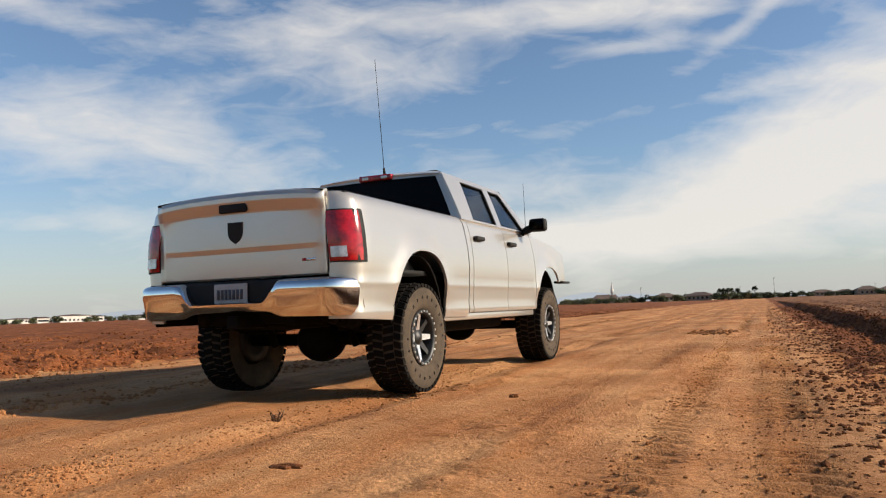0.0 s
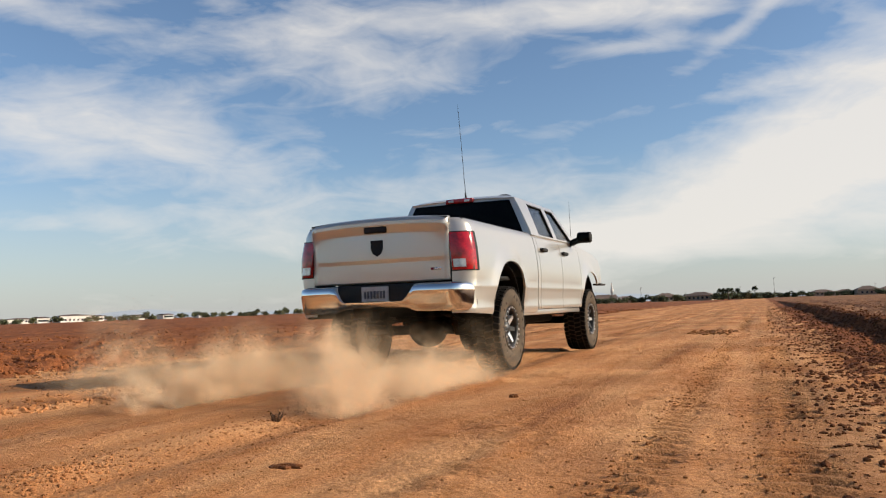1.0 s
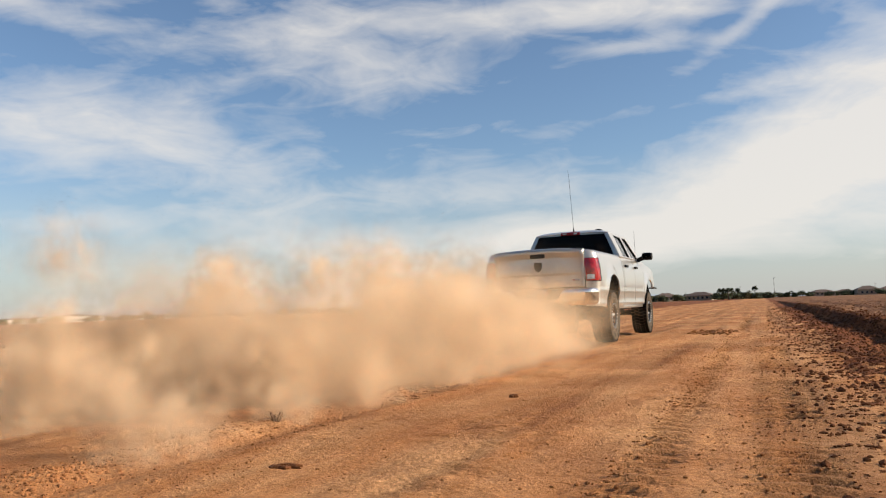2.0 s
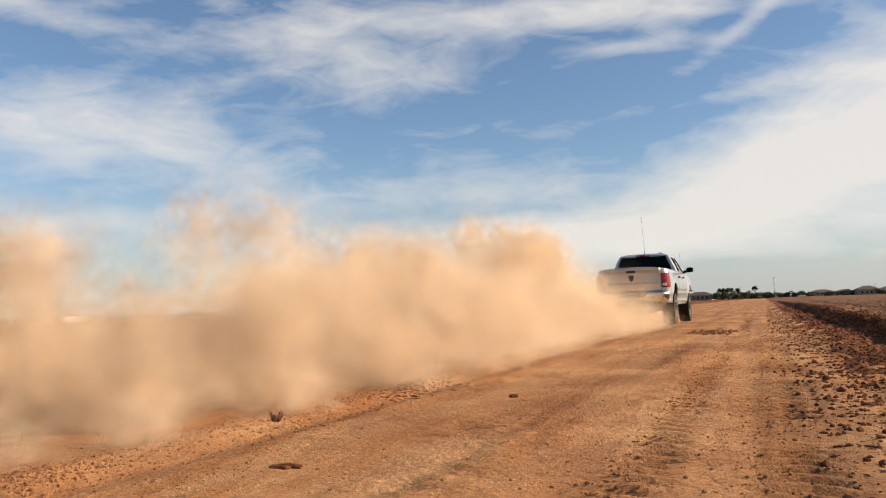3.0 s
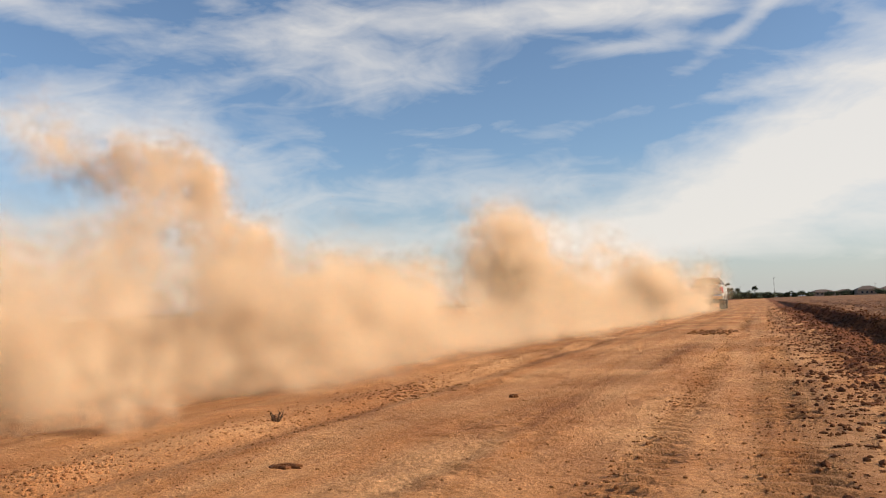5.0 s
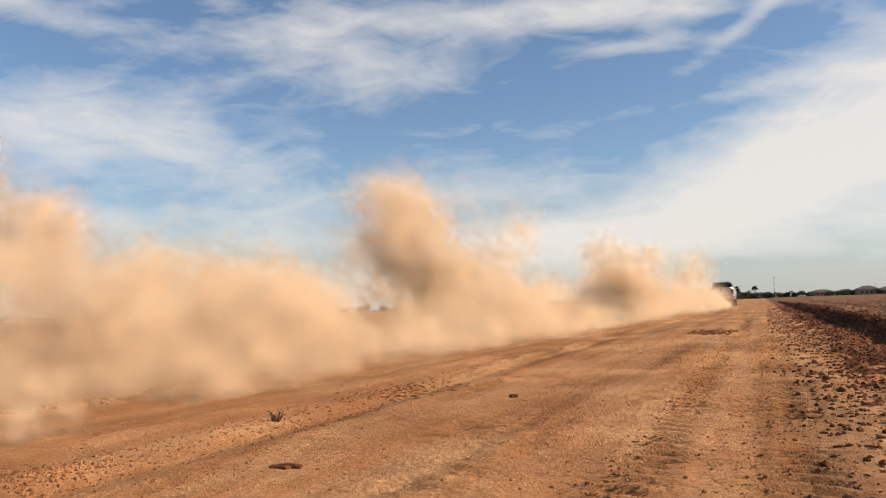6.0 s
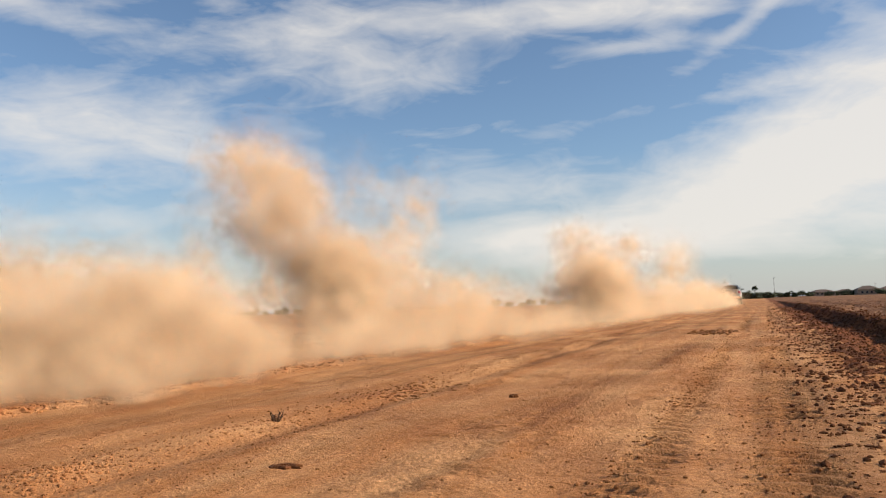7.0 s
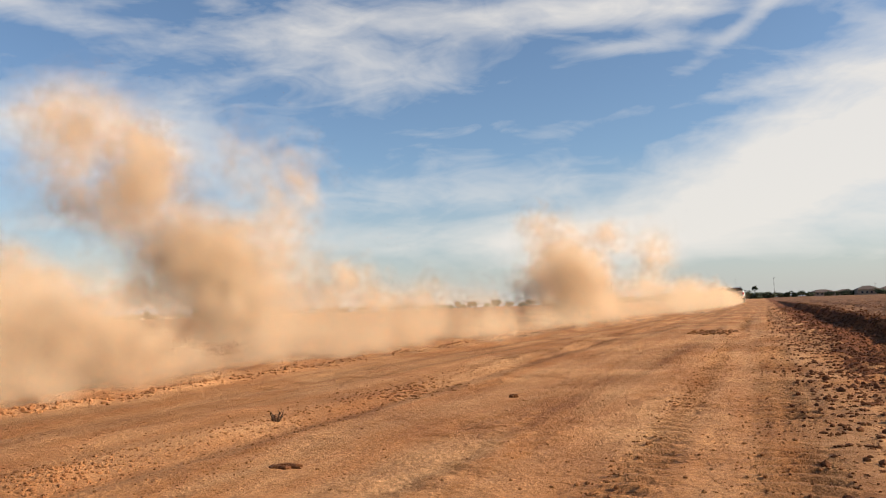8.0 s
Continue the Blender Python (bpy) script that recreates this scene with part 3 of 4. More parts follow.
    for x in np.linspace(-0.783, 0.783, 25):
        f = 1 - abs(x / 0.783) ** 2.5
        rows.append([(x, -1.13 + (y + 1.13) * (max(0.0, f) ** 0.6 if z < 1.44 else 0.45 + 0.55 * max(0.0, f) ** 0.5) - 0.02 * f, z + (0.03 * f if z > 1.45 else 0)) for z, y in prof])
    gate = part("tailgate", grid_mesh(rows), PAINT, truck, "silver tailgate with two horizontal creases")
    thick(gate, 0.04, 0.0, False)
    sharp(gate, 7)
    thick(part("gate_cap", grid_mesh([[(x, y, 1.607 + 0.03 * (1 - abs(x / 0.783) ** 2.5)) for y in (-1.182, -1.08)] for x in np.linspace(-0.783, 0.783, 21)]), BLACK, gate, "black top trim"), 0.014, 0.0, False)
    part("handle", boxed(-0.13, 0.13, -1.232, -1.2, 1.49, 1.56, 0.012), BLACK, gate, "black gate handle")
    bm = bmesh.new()
    shield = [(-0.075, 0.08), (0.075, 0.08), (0.075, -0.02), (0.05, -0.07), (0.0, -0.1), (-0.05, -0.07), (-0.075, -0.02)]
    a = [bm.verts.new((x, -1.17, 1.345 + z)) for x, z in shield]
    b = [bm.verts.new((x * 0.9, -1.2, 1.345 + z * 0.9)) for x, z in shield]
    bm.faces.new(b)
    for k in range(7):
        bm.faces.new((a[k], a[(k + 1) % 7], b[(k + 1) % 7], b[k]))
    part("emblem", bm, BLACK, gate, "black shield-shaped emblem", smooth=False)
    for k in range(3):
        part("badge", boxed(0.585 + 0.04 * k, 0.618 + 0.04 * k, -1.166, -1.14, 1.09, 1.112), CHROME if k else RED, gate, "small metal badge bar")
    # bed: floor, inner walls, front wall, rail caps
    part("bed_floor", boxed(-0.9, 0.9, -1.08, 1.03, 1.0, 1.04), BLACK, truck)
    part("bed_front_wall", boxed(-0.88, 0.88, 1.02, 1.06, 1.0, 1.57), PAINT, truck)
    for side in (1, -1):
        part("bed_inner_wall", boxed(min(side * 0.78, side * 0.80), max(side * 0.78, side * 0.80), -1.05, 1.02, 1.0, 1.585), PAINT, truck)
        part("rail_cap", boxed(min(side * 0.77, side * 0.895), max(side * 0.77, side * 0.895), -1.05, 1.06, 1.588, 1.604, 0.006), BLACK, truck)
    # bumper
    def bumper_rows():
        rows = []
        for x in np.linspace(-0.995, 0.995, 49):
            ax = abs(x)
            y = -1.3 + 0.075 * ax ** 2 + 0.25 * max(0.0, (ax - 0.8) / 0.195) ** 2.4
            dip = float(smooth(0.33, 0.47, np.array(ax)))
            zt, zb = lerp(0.795, 0.955, dip), lerp(0.735, 0.70, dip) - 0.02 * ax
            rows.append([(x, y + back, lerp(zb, zt, f)) for f, back in ((0, 0.035), (0.1, 0.004), (0.3, -0.01), (0.5, -0.022), (0.7, -0.034), (0.84, -0.036), (0.93, -0.022), (0.98, 0.005), (1.0, 0.05))])
        return rows
    bumper = part("rear_bumper", grid_mesh(bumper_rows()), CHROME, truck, "chrome rear step bumper")
    thick(bumper, 0.012, 0.0)
    part("step_pad", boxed(-0.84, 0.84, -1.22, -1.08, 0.925, 0.965, 0.012), BLACK, bumper, "black step pad")
    part("plate_recess", boxed(-0.44, 0.44, -1.24, -1.16, 0.76, 0.955, 0.01), BLACK, bumper)
    plate = part("licence_plate", boxed(-0.155, 0.155, -1.262, -1.252, 0.79, 0.945, 0.003), PLATE, bumper, "grey plate with dark bars")
    for k in range(7):
        part("bar", boxed(-0.125 + 0.036 * k, -0.099 + 0.036 * k, -1.266, -1.261, 0.825, 0.9), INK, plate)
    # cab above the belt
    L = ((1.1, 1.17), (1.42, 1.60), (2.12, 2.25), (2.27, 2.42), (3.10, 2.74), (3.34, 2.87))
    V = (0.0, 0.035, 0.9, 1.0)
    for side in (1, -1):
        for i in range(5):
            for j in range(3):
                if j == 1 and i in (1, 3):
                    continue
                n = 6 if j == 1 else 1
                rows = [[(side * p[0], p[1], p[2]) for p in (spot(L[i + a], lerp(V[j], V[j + 1], k / n)) for k in range(n + 1))] for a in (0, 1)]
                thick(part("pillar" if j == 1 else "window_rail", grid_mesh(rows), PAINT, truck), 0.03, 0.0)
        for i in (1, 3):
            n = 6
            rows = [[(side * (p[0] - 0.012), p[1], p[2]) for p in (spot(L[i + a], lerp(V[1], V[2], k / n)) for k in range(n + 1))] for a in (0, 1)]
            w = part("side_window", grid_mesh(rows), DOORGLASS, truck, "tinted door window")
            thick(w, 0.005, 0.0)
            bm = bmesh.new()
            ring = [spot(L[i + a], V[1 + b]) for a, b in ((0, 0), (1, 0), (1, 1), (0, 1))]
            for k in range(4):
                p, q = Vector(ring[k]), Vector(ring[(k + 1) % 4])
                rod(bm, (side * (p.x + 0.004), p.y, p.z), (side * (q.x + 0.004), q.y, q.z), 0.012, seg=6)
            part("seal", bm, BLACK, w)
    # rear window with its frame, windscreen, roof
    def rear(x, v):
        w = 0.935 - 0.215 * v - 0.02 * v * v
        return (x * w, lerp(1.1, 1.17, v) - 0.05 * (1 - x * x), 1.575 + 0.5 * v)
    xs = [-1, -0.915] + list(np.linspace(-0.8, 0.8, 9)) + [0.915, 1]
    rows = [[rear(x, v) for v in (0.0, 0.03, 0.3, 0.6, 0.94, 1.0)] for x in xs]
    bm = grid_mesh(rows)
    hole = [f for f in bm.faces if 0.03 * 0.5 + 1.575 < f.calc_center_median().z < 1.575 + 0.46 and abs(f.calc_center_median().x) < 0.9 * (0.935 - 0.215 * (f.calc_center_median().z - 1.575) / 0.5)]
    bmesh.ops.delete(bm, geom=hole, context="FACES")
    thick(part("cab_back", bm, PAINT, truck), 0.02, 0.0)
    rows = [[Vector(rear(x, v)) + Vector((0, -0.004, 0)) for v in (0.02, 0.3, 0.6, 0.95)] for x in np.linspace(-0.93, 0.93, 11)]
    thick(part("rear_window", grid_mesh(rows), GLASS, truck, "dark tinted rear window"), 0.005, 0.0)
    rows = [[(x * (0.9 - 0.18 * v), lerp(3.36, 2.85, v) + 0.1 * (1 - x * x), 1.575 + 0.5 * v) for v in np.linspace(0, 1, 6)] for x in np.linspace(-1, 1, 9)]
    thick(part("windscreen", grid_mesh(rows), GLASS, truck), 0.005, 0.0)
    rows = []
    for y in np.linspace(0, 1, 15):
        r = []
        for x in np.linspace(-1, 1, 19):
            yy = lerp(1.17 - 0.05 * (1 - x * x) - 0.02, 2.87 + 0.1 * (1 - x * x), y)
            edge = min(1 - abs(x), 1.6 * y, 1.6 * (1 - y))
            r.append((x * 0.705, yy, 2.07 + 0.065 * (1 - (1 - min(1, edge / 0.3)) ** 2) + 0.02 * (1 - x * x)))
        rows.append(r)
    roof = part("roof", grid_mesh(rows), PAINT, truck)
    thick(roof, 0.02, -1.0)
    lamp = part("high_brake_lamp", boxed(-0.19, 0.19, 1.07, 1.16, 2.045, 2.105, 0.012), RED, truck, "red high brake lamp")
    for sx in (-0.11, 0.11):
        part("cargo_lens", boxed(sx - 0.035, sx + 0.035, 1.064, 1.08, 2.06, 2.09, 0.004), CLEAR, lamp)
    part("roof_bump", boxed(0.4, 0.52, 1.5, 1.66, 2.14, 2.175, 0.02), BLACK, roof)
    bm = rod(bmesh.new(), (0.04, 1.22, 2.13), (0.04, 1.21, 2.2), 0.016, 0.01)
    rod(bm, (0.04, 1.21, 2.2), (0.0, 1.15, 3.36), 0.004, 0.0025, 5)
    part("roof_aerial", bm, BLACK, truck, "long thin whip aerial")
    bm = rod(bmesh.new(), (0.8, 3.62, 1.5), (0.8, 3.58, 2.27), 0.004, 0.002, 5)
    part("fender_aerial", bm, BLACK, truck, "thin fender aerial")
    # bonnet, front, bumper
    rows = [[(x * 0.9, y, belt(y) - 0.03 + 0.09 * (1 - abs(x) ** 2.5)) for y in np.linspace(3.3, 4.66, 9)] for x in np.linspace(-1, 1, 13)]
    thick(part("bonnet", grid_mesh(rows), PAINT, truck), 0.03)
    part("grille", boxed(-0.75, 0.75, 4.6, 4.72, 0.95, 1.38, 0.04), CHROME, truck)
    front = part("front_bumper", boxed(-0.8, 0.8, 4.45, 4.72, 0.74, 0.98, 0.06), BLACK, truck, "black winch bumper")
    for side in (1, -1):
        bm = boxed(0.93, 1.06, 4.35, 4.72, 0.985, 1.015, 0.01)
        bmesh.ops.scale(bm, verts=bm.verts, vec=(side, 1, 1))
        part("bumper_wing", bm, BLACK, front)
    # inside
    part("cab_floor", boxed(-0.88, 0.88, 0.92, 3.3, 0.72, 0.8), BLACK, truck)
    part("dashboard", boxed(-0.85, 0.85, 3.0, 3.34, 1.2, 1.56, 0.05), BLACK, truck)
    for y in (1.3, 2.3):
        for x in (-0.42, 0.42):
            seat = part("seat", boxed(x - 0.28, x + 0.28, y, y + 0.55, 0.8, 1.1, 0.05), SEAT, truck)
            part("seat_back", boxed(x - 0.28, x + 0.28, y - 0.14, y + 0.02, 1.05, 1.66, 0.06), SEAT, seat)
            part("headrest", boxed(x - 0.14, x + 0.14, y - 0.13, y - 0.03, 1.69, 1.88, 0.045), SEAT, seat)
    # chassis
    for x in (-0.42, 0.42):
        part("frame_rail", boxed(x - 0.04, x + 0.04, -1.1, 4.5, 0.62, 0.78, 0.01), UNDER, truck)
    for y in (-1.0, -0.2, 0.8, 2.0, 3.2):
        part("cross_member", boxed(-0.4, 0.4, y - 0.05, y + 0.05, 0.63, 0.75, 0.01), UNDER, truck)
    part("body_floor", boxed(-0.48, 0.48, -1.12, 4.5, 0.76, 0.82), UNDER, truck)
    part("cab_underside", boxed(-0.92, 0.92, 0.6, 3.2, 0.69, 0.715), UNDER, truck)
    part("skid_plate", boxed(-0.5, 0.58, 0.75, 3.2, 0.46, 0.64, 0.05), UNDER, truck)
    for y, dx in ((0.0, 0.0), (3.79, -0.25)):
        bm = rod(bmesh.new(), (-0.85, y, 0.465), (0.85, y, 0.465), 0.055, seg=12)
        part("axle", bm, UNDER, truck)
        bm = bmesh.new()
        bmesh.ops.create_uvsphere(bm, u_segments=18, v_segments=12, radius=0.2)
        bmesh.ops.scale(bm, verts=bm.verts, vec=(1.15, 1.0, 1.0))
        bmesh.ops.translate(bm, verts=bm.verts, vec=(dx, y, 0.465))
        part("differential", bm, UNDER, truck)
    for x in (-0.56, 0.56):
        bm = bmesh.new()
        for k in range(10):
            y0, y1 = -0.85 + 0.17 * k, -0.68 + 0.17 * k
            z0, z1 = (0.56 + 0.12 * ((yy - 0.0) / 0.85) ** 2 for yy in (y0, y1))
            rod(bm, (x, y0, z0), (x, y1, z1), 0.035, seg=6)
        part("leaf_spring", bm, UNDER, truck)
        part("shock_absorber", rod(bmesh.new(), (x * 0.75, -0.12, 0.42), (x * 0.7, -0.4, 0.85), 0.035, seg=10), UNDER, truck)
    bm = rod(bmesh.new(), (0.5, 0.6, 0.6), (0.6, -0.6, 0.66), 0.045, seg=10)
    rod(bm, (0.6, -0.6, 0.66), (0.85, -0.85, 0.63), 0.045, 0.05, 10)
    part("exhaust_pipe", bm, UNDER, truck)
    part("fuel_tank", boxed(-0.75, -0.45, 0.8, 2.0, 0.48, 0.74, 0.05), UNDER, truck)
    part("gearbox", boxed(-0.22, 0.25, 1.9, 3.3, 0.46, 0.75, 0.08), UNDER, truck)
    part("drive_shaft", rod(bmesh.new(), (0, 0.1, 0.48), (0, 2.0, 0.6), 0.05, seg=10), UNDER, truck)
    part("tow_receiver", boxed(-0.05, 0.05, -1.25, -0.9, 0.6, 0.7, 0.008), UNDER, truck)
    part("spare_carrier", boxed(-0.3, 0.3, -0.85, -0.3, 0.58, 0.66, 0.03), UNDER, truck)
    wheels = [make_wheel(truck, x, y, 0) for x in (0.86, -0.86) for y in (0.0, 3.79)]
    return truck, wheels


truck, wheels = make_truck()

# ---------------------------------------------------------------- the distance
LEAF = surface("dusty_foliage", (0.075, 0.085, 0.035), 0.8, other=(0.045, 0.055, 0.022), scale=0.6, fine=6, each=0.45)
PALE = surface("pale_foliage", (0.13, 0.13, 0.05), 0.8, other=(0.08, 0.09, 0.035), scale=0.6, fine=6, each=0.4)
BARK = surface("bark", (0.09, 0.065, 0.045), 0.9, scale=2, fine=15)
STUCCO = surface("tan_stucco", (0.36, 0.27, 0.19), 0.9, scale=0.5, fine=8)
WHITE = surface("white_wall_paint", (0.62, 0.58, 0.52), 0.8, other=(0.5, 0.47, 0.42), scale=0.3, fine=5)
ROOF = surface("brown_roof_tiles", (0.13, 0.085, 0.065), 0.85, other=(0.09, 0.062, 0.05), scale=0.5, fine=4)
STEEL = surface("weathered_pole", (0.16, 0.14, 0.125), 0.7, scale=1, fine=8)
PANE = surface("dark_window_pane", (0.02, 0.025, 0.03), 0.15, scale=1, fine=5)


def away(az, d):
    """The place d metres off, az degrees to the right of the road's line."""
    return d * math.sin(radians(az)), d * math.cos(radians(az))


def make_tree(tall, wide, seed, leaf, label):
    rng = np.random.default_rng(seed)
    tree = tagged(new("tree"), label, "tree")
    bm = rod(bmesh.new(), (0, 0, -0.2), (0.1, 0, tall * 0.5), 0.05 * tall, 0.025 * tall, 7)
    for k in range(5):
        a = rng.uniform(0, 6.28)
        rod(bm, (0.05, 0, tall * rng.uniform(0.25, 0.5)), (wide * 0.35 * math.cos(a), wide * 0.35 * math.sin(a), tall * rng.uniform(0.6, 0.85)), 0.02 * tall, 0.006 * tall, 5)
    part("trunk", bm, BARK, tree)
    V, F = [], []
    lobes = [(rng.normal(0, 0.22) * wide, rng.normal(0, 0.22) * wide, tall * rng.uniform(0.35, 0.85), rng.uniform(0.14, 0.26)) for _ in range(9)]
    for k in range(420):
        lx, ly, lz, s = lobes[rng.integers(9)]
        n = rng.normal(0, 1, 3)
        n /= np.linalg.norm(n)
        c = np.array((lx, ly, lz)) + n * s * wide * rng.uniform(0.6, 1.1) * (1, 1, 0.8)
        c[2] = max(c[2], 0.1)
        q = rng.normal(0, 0.05 * wide, (4, 3))
        V += [tuple(c + p) for p in q]
        F += [(4 * k, 4 * k + 1, 4 * k + 2), (4 * k, 4 * k + 2, 4 * k + 3), (4 * k, 4 * k + 3, 4 * k + 1)]
    me = bpy.data.meshes.new("crown")
    me.from_pydata(V, [], F)
    part("crown", me, leaf, tree, smooth=False)["kind"] = "stuff"
    return tree


def make_palm(tall, seed):
    rng = np.random.default_rng(seed)
    palm = tagged(new("palm_tree"), "tall fan palm with a bushy dark crown", "palm tree")
    part("trunk", rod(bmesh.new(), (0, 0, -0.2), (0.1, 0, tall - 0.8), 0.26, 0.2, 8), BARK, palm)
    V, F = [], []
    for k in range(90):
        a, e = rng.uniform(0, 6.28), rng.uniform(-0.75, 1.3)
        d = np.array((math.cos(a) * math.cos(e), math.sin(a) * math.cos(e), math.sin(e)))
        s = np.array((-math.sin(a), math.cos(a), 0)) * 0.28
        base, n = np.array((0.1, 0, tall - 0.9)), 1.9 * rng.uniform(0.8, 1.1)
        m = len(V)
        V += [tuple(base), tuple(base + d * n * 0.6 + s), tuple(base + d * n - (0, 0, 0.3)), tuple(base + d * n * 0.6 - s)]
        F += [(m, m + 1, m + 2), (m, m + 2, m + 3)]
    me = bpy.data.meshes.new("fronds")
    me.from_pydata(V, [], F)
    part("fronds", me, LEAF, palm, smooth=False)["kind"] = "stuff"
    return palm


def make_house(wide, deep, eaves, ridge, wall, label, windows=4):
    house = tagged(new("house"), label, "house")
    part("wall", boxed(-wide / 2, wide / 2, -deep / 2, deep / 2, -0.3, eaves), wall, house, smooth=False)
    bm = bmesh.new()
    w, d = wide / 2 + 0.5, deep / 2 + 0.5
    low = [bm.verts.new(p) for p in ((-w, -d, eaves), (w, -d, eaves), (w, d, eaves), (-w, d, eaves))]
    top = [bm.verts.new(p) for p in ((-w + d, 0, ridge), (w - d, 0, ridge))]
    for f in ((low[0], low[1], top[1], top[0]), (low[2], low[3], top[0], top[1]), (low[1], low[2], top[1]), (low[3], low[0], top[0]), tuple(low)):
        bm.faces.new(f)
    part("roof", bm, ROOF, house, smooth=False)
    for k in range(windows):
        x = lerp(-wide * 0.4, wide * 0.4, (k + 0.5) / windows)
        part("window", boxed(x - 0.6, x + 0.6, -deep / 2 - 0.04, -deep / 2 + 0.02, 1.0, 2.2), PANE, house, smooth=False)
    return house


def put(ob, az, d, turn=0.0, copy=True):
    x, y = away(az, d)
    m = pose(x, y, 0, 0, 0, -az + turn)
    if copy:
        return copy_thing(ob, m)
    ob.matrix_basis = m
    return ob


def make_distance():
    rng = np.random.default_rng(9)
    kinds = [make_tree(h, w, 40 + k, leaf, label) for k, (h, w, leaf, label) in enumerate((
        (4.2, 5.5, LEAF, "low dark green dusty tree at the far field's edge"), (3.2, 5.0, PALE, "yellow-green bushy tree at the far field's edge"),
        (5.2, 6.0, LEAF, "round dark green tree beyond the fields"), (2.6, 6.0, LEAF, "wide low dark shrub beyond the fields")))]
    used = set()

    def tree(k, az, d, turn=0.0):
        put(kinds[k], az, d, turn, k in used)
        used.add(k)
    for az in np.arange(-13.2, -0.4, 0.42):  # hedge and gardens past the road's left
        tree(int(rng.choice((0, 1, 3, 3))), az + rng.normal(0, 0.1), rng.uniform(430, 520), rng.uniform(0, 360))
    for az in (-6.9, -6.5, -5.6, -5.4, -2.9, -3.1):
        tree(1, az, 440, rng.uniform(0, 360))
    for az in np.arange(-2.8, 0.3, 0.22):
        tree(int(rng.choice((0, 1))) if az < -0.9 else 3, az, rng.uniform(420, 470), rng.uniform(0, 360))
    for az in np.arange(0.2, 9.0, 0.3):
        tree(3 if rng.random() < 0.8 else 0, az + rng.normal(0, 0.08), rng.uniform(560, 640), rng.uniform(0, 360))
    for az in np.arange(-54, -13, 0.5):
        tree(int(rng.choice((0, 3, 2, 1))), az + rng.normal(0, 0.15), rng.uniform(520, 640), rng.uniform(0, 360))
    palm = make_palm(6.3, 3)
    put(palm, -0.52, 440, 0, False)
    small = make_palm(5.4, 4)
    put(small, -2.75, 440, 0, False)
    for az in (-2.5, -2.2, -1.95, -1.6):
        put(small, az, 440 + rng.uniform(-15, 15), rng.uniform(0, 360))
    put(make_house(13, 9, 2.6, 4.7, STUCCO, "tan stucco house with a brown hipped roof"), -6.3, 455, 20, False)
    put(make_house(15, 10, 2.8, 4.8, STUCCO, "wide tan stucco house with a brown hipped roof", 5), -4.0, 470, -15, False)
    for az, d, w, e, r in ((3.55, 620, 15, 2.8, 4.6), (4.9, 640, 13, 2.7, 4.4), (6.15, 600, 14, 3.4, 5.9), (7.3, 620, 14, 2.8, 5.0)):
        put(make_house(w, 10, e, r, STUCCO, "distant tan house with a brown hipped roof beyond the field"), az, d, rng.uniform(-20, 20), False)
    for az, w, e in ((-51.2, 16, 2.8), (-49.9, 20, 3.0), (-48.8, 8, 3.4), (-46.9, 20, 4.3), (-45.6, 8, 3.4), (-43.0, 7, 2.8), (-41.2, 7, 2.8), (-38.9, 7, 2.8)):
        put(make_house(w, 14, e, e + 0.9, WHITE, "long low white building beyond the ploughed field", 6), az, 590, 20, False)
    # church with a spire
    church = tagged(new("church"), "low tan church with a brown roof and slim white spire", "church")
    part("wall", boxed(-17, 17, -7, 7, -0.3, 3.2), STUCCO, church, smooth=False)
    bm = bmesh.new()
    for x0, x1, e, r in ((-12, 8, 2.6, 6.4), (6, 20, 2.6, 4.8), (-19, -10, 2.4, 4.2)):
        v = [bm.verts.new(p) for p in ((x0, -8, e), (x1, -8, e), (x1, 8, e), (x0, 8, e), (x0 + 4, 0, r), (x1 - 2, 0, r))]
        for f in ((0, 1, 5, 4), (2, 3, 4, 5), (1, 2, 5), (3, 0, 4), (3, 2, 1, 0)):
            bm.faces.new([v[i] for i in f])
    part("roof", bm, ROOF, church, smooth=False)
    bm = boxed(2.6, 4.2, -0.8, 0.8, 3, 8.2)
    rod(bm, (3.4, 0, 8.2), (3.4, 0, 15.6), 1.2, 0.15, 8)
    part("spire", bm, WHITE, church, "slim white spire", smooth=False)
    part("gable", boxed(5.5, 9, -8.3, -7.9, 0, 4.6), WHITE, church, smooth=False)
    put(church, -10.25, 600, 8, False)
    for az, d, h in ((0.7, 440, 10.6), (-7.95, 520, 9.4), (-1.45, 430, 6.4), (-20.5, 760, 9), (-23.0, 780, 8.5), (6.6, 600, 7.4)):
        pole = tagged(new("utility_pole"), "thin grey pole beyond the field", "pole")
        bm = rod(bmesh.new(), (0, 0, -0.3), (0, 0, h), 0.13, 0.09, 6)
        part("shaft", bm, STEEL, pole)
        part("arm", boxed(-0.06, 0.9, -0.05, 0.05, h - 0.35, h - 0.2), STEEL, pole)
        put(pole, az, d, 0, False)
    # far hills: self-lit, with the haze of distance painted into their colour
    m = bpy.data.materials.new("hills_haze_glow")
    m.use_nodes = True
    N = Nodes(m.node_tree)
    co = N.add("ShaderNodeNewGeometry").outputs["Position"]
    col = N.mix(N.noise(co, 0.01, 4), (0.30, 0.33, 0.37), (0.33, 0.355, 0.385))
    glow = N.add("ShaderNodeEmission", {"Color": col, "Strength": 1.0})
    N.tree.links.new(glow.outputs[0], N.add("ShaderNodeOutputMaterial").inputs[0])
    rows = []
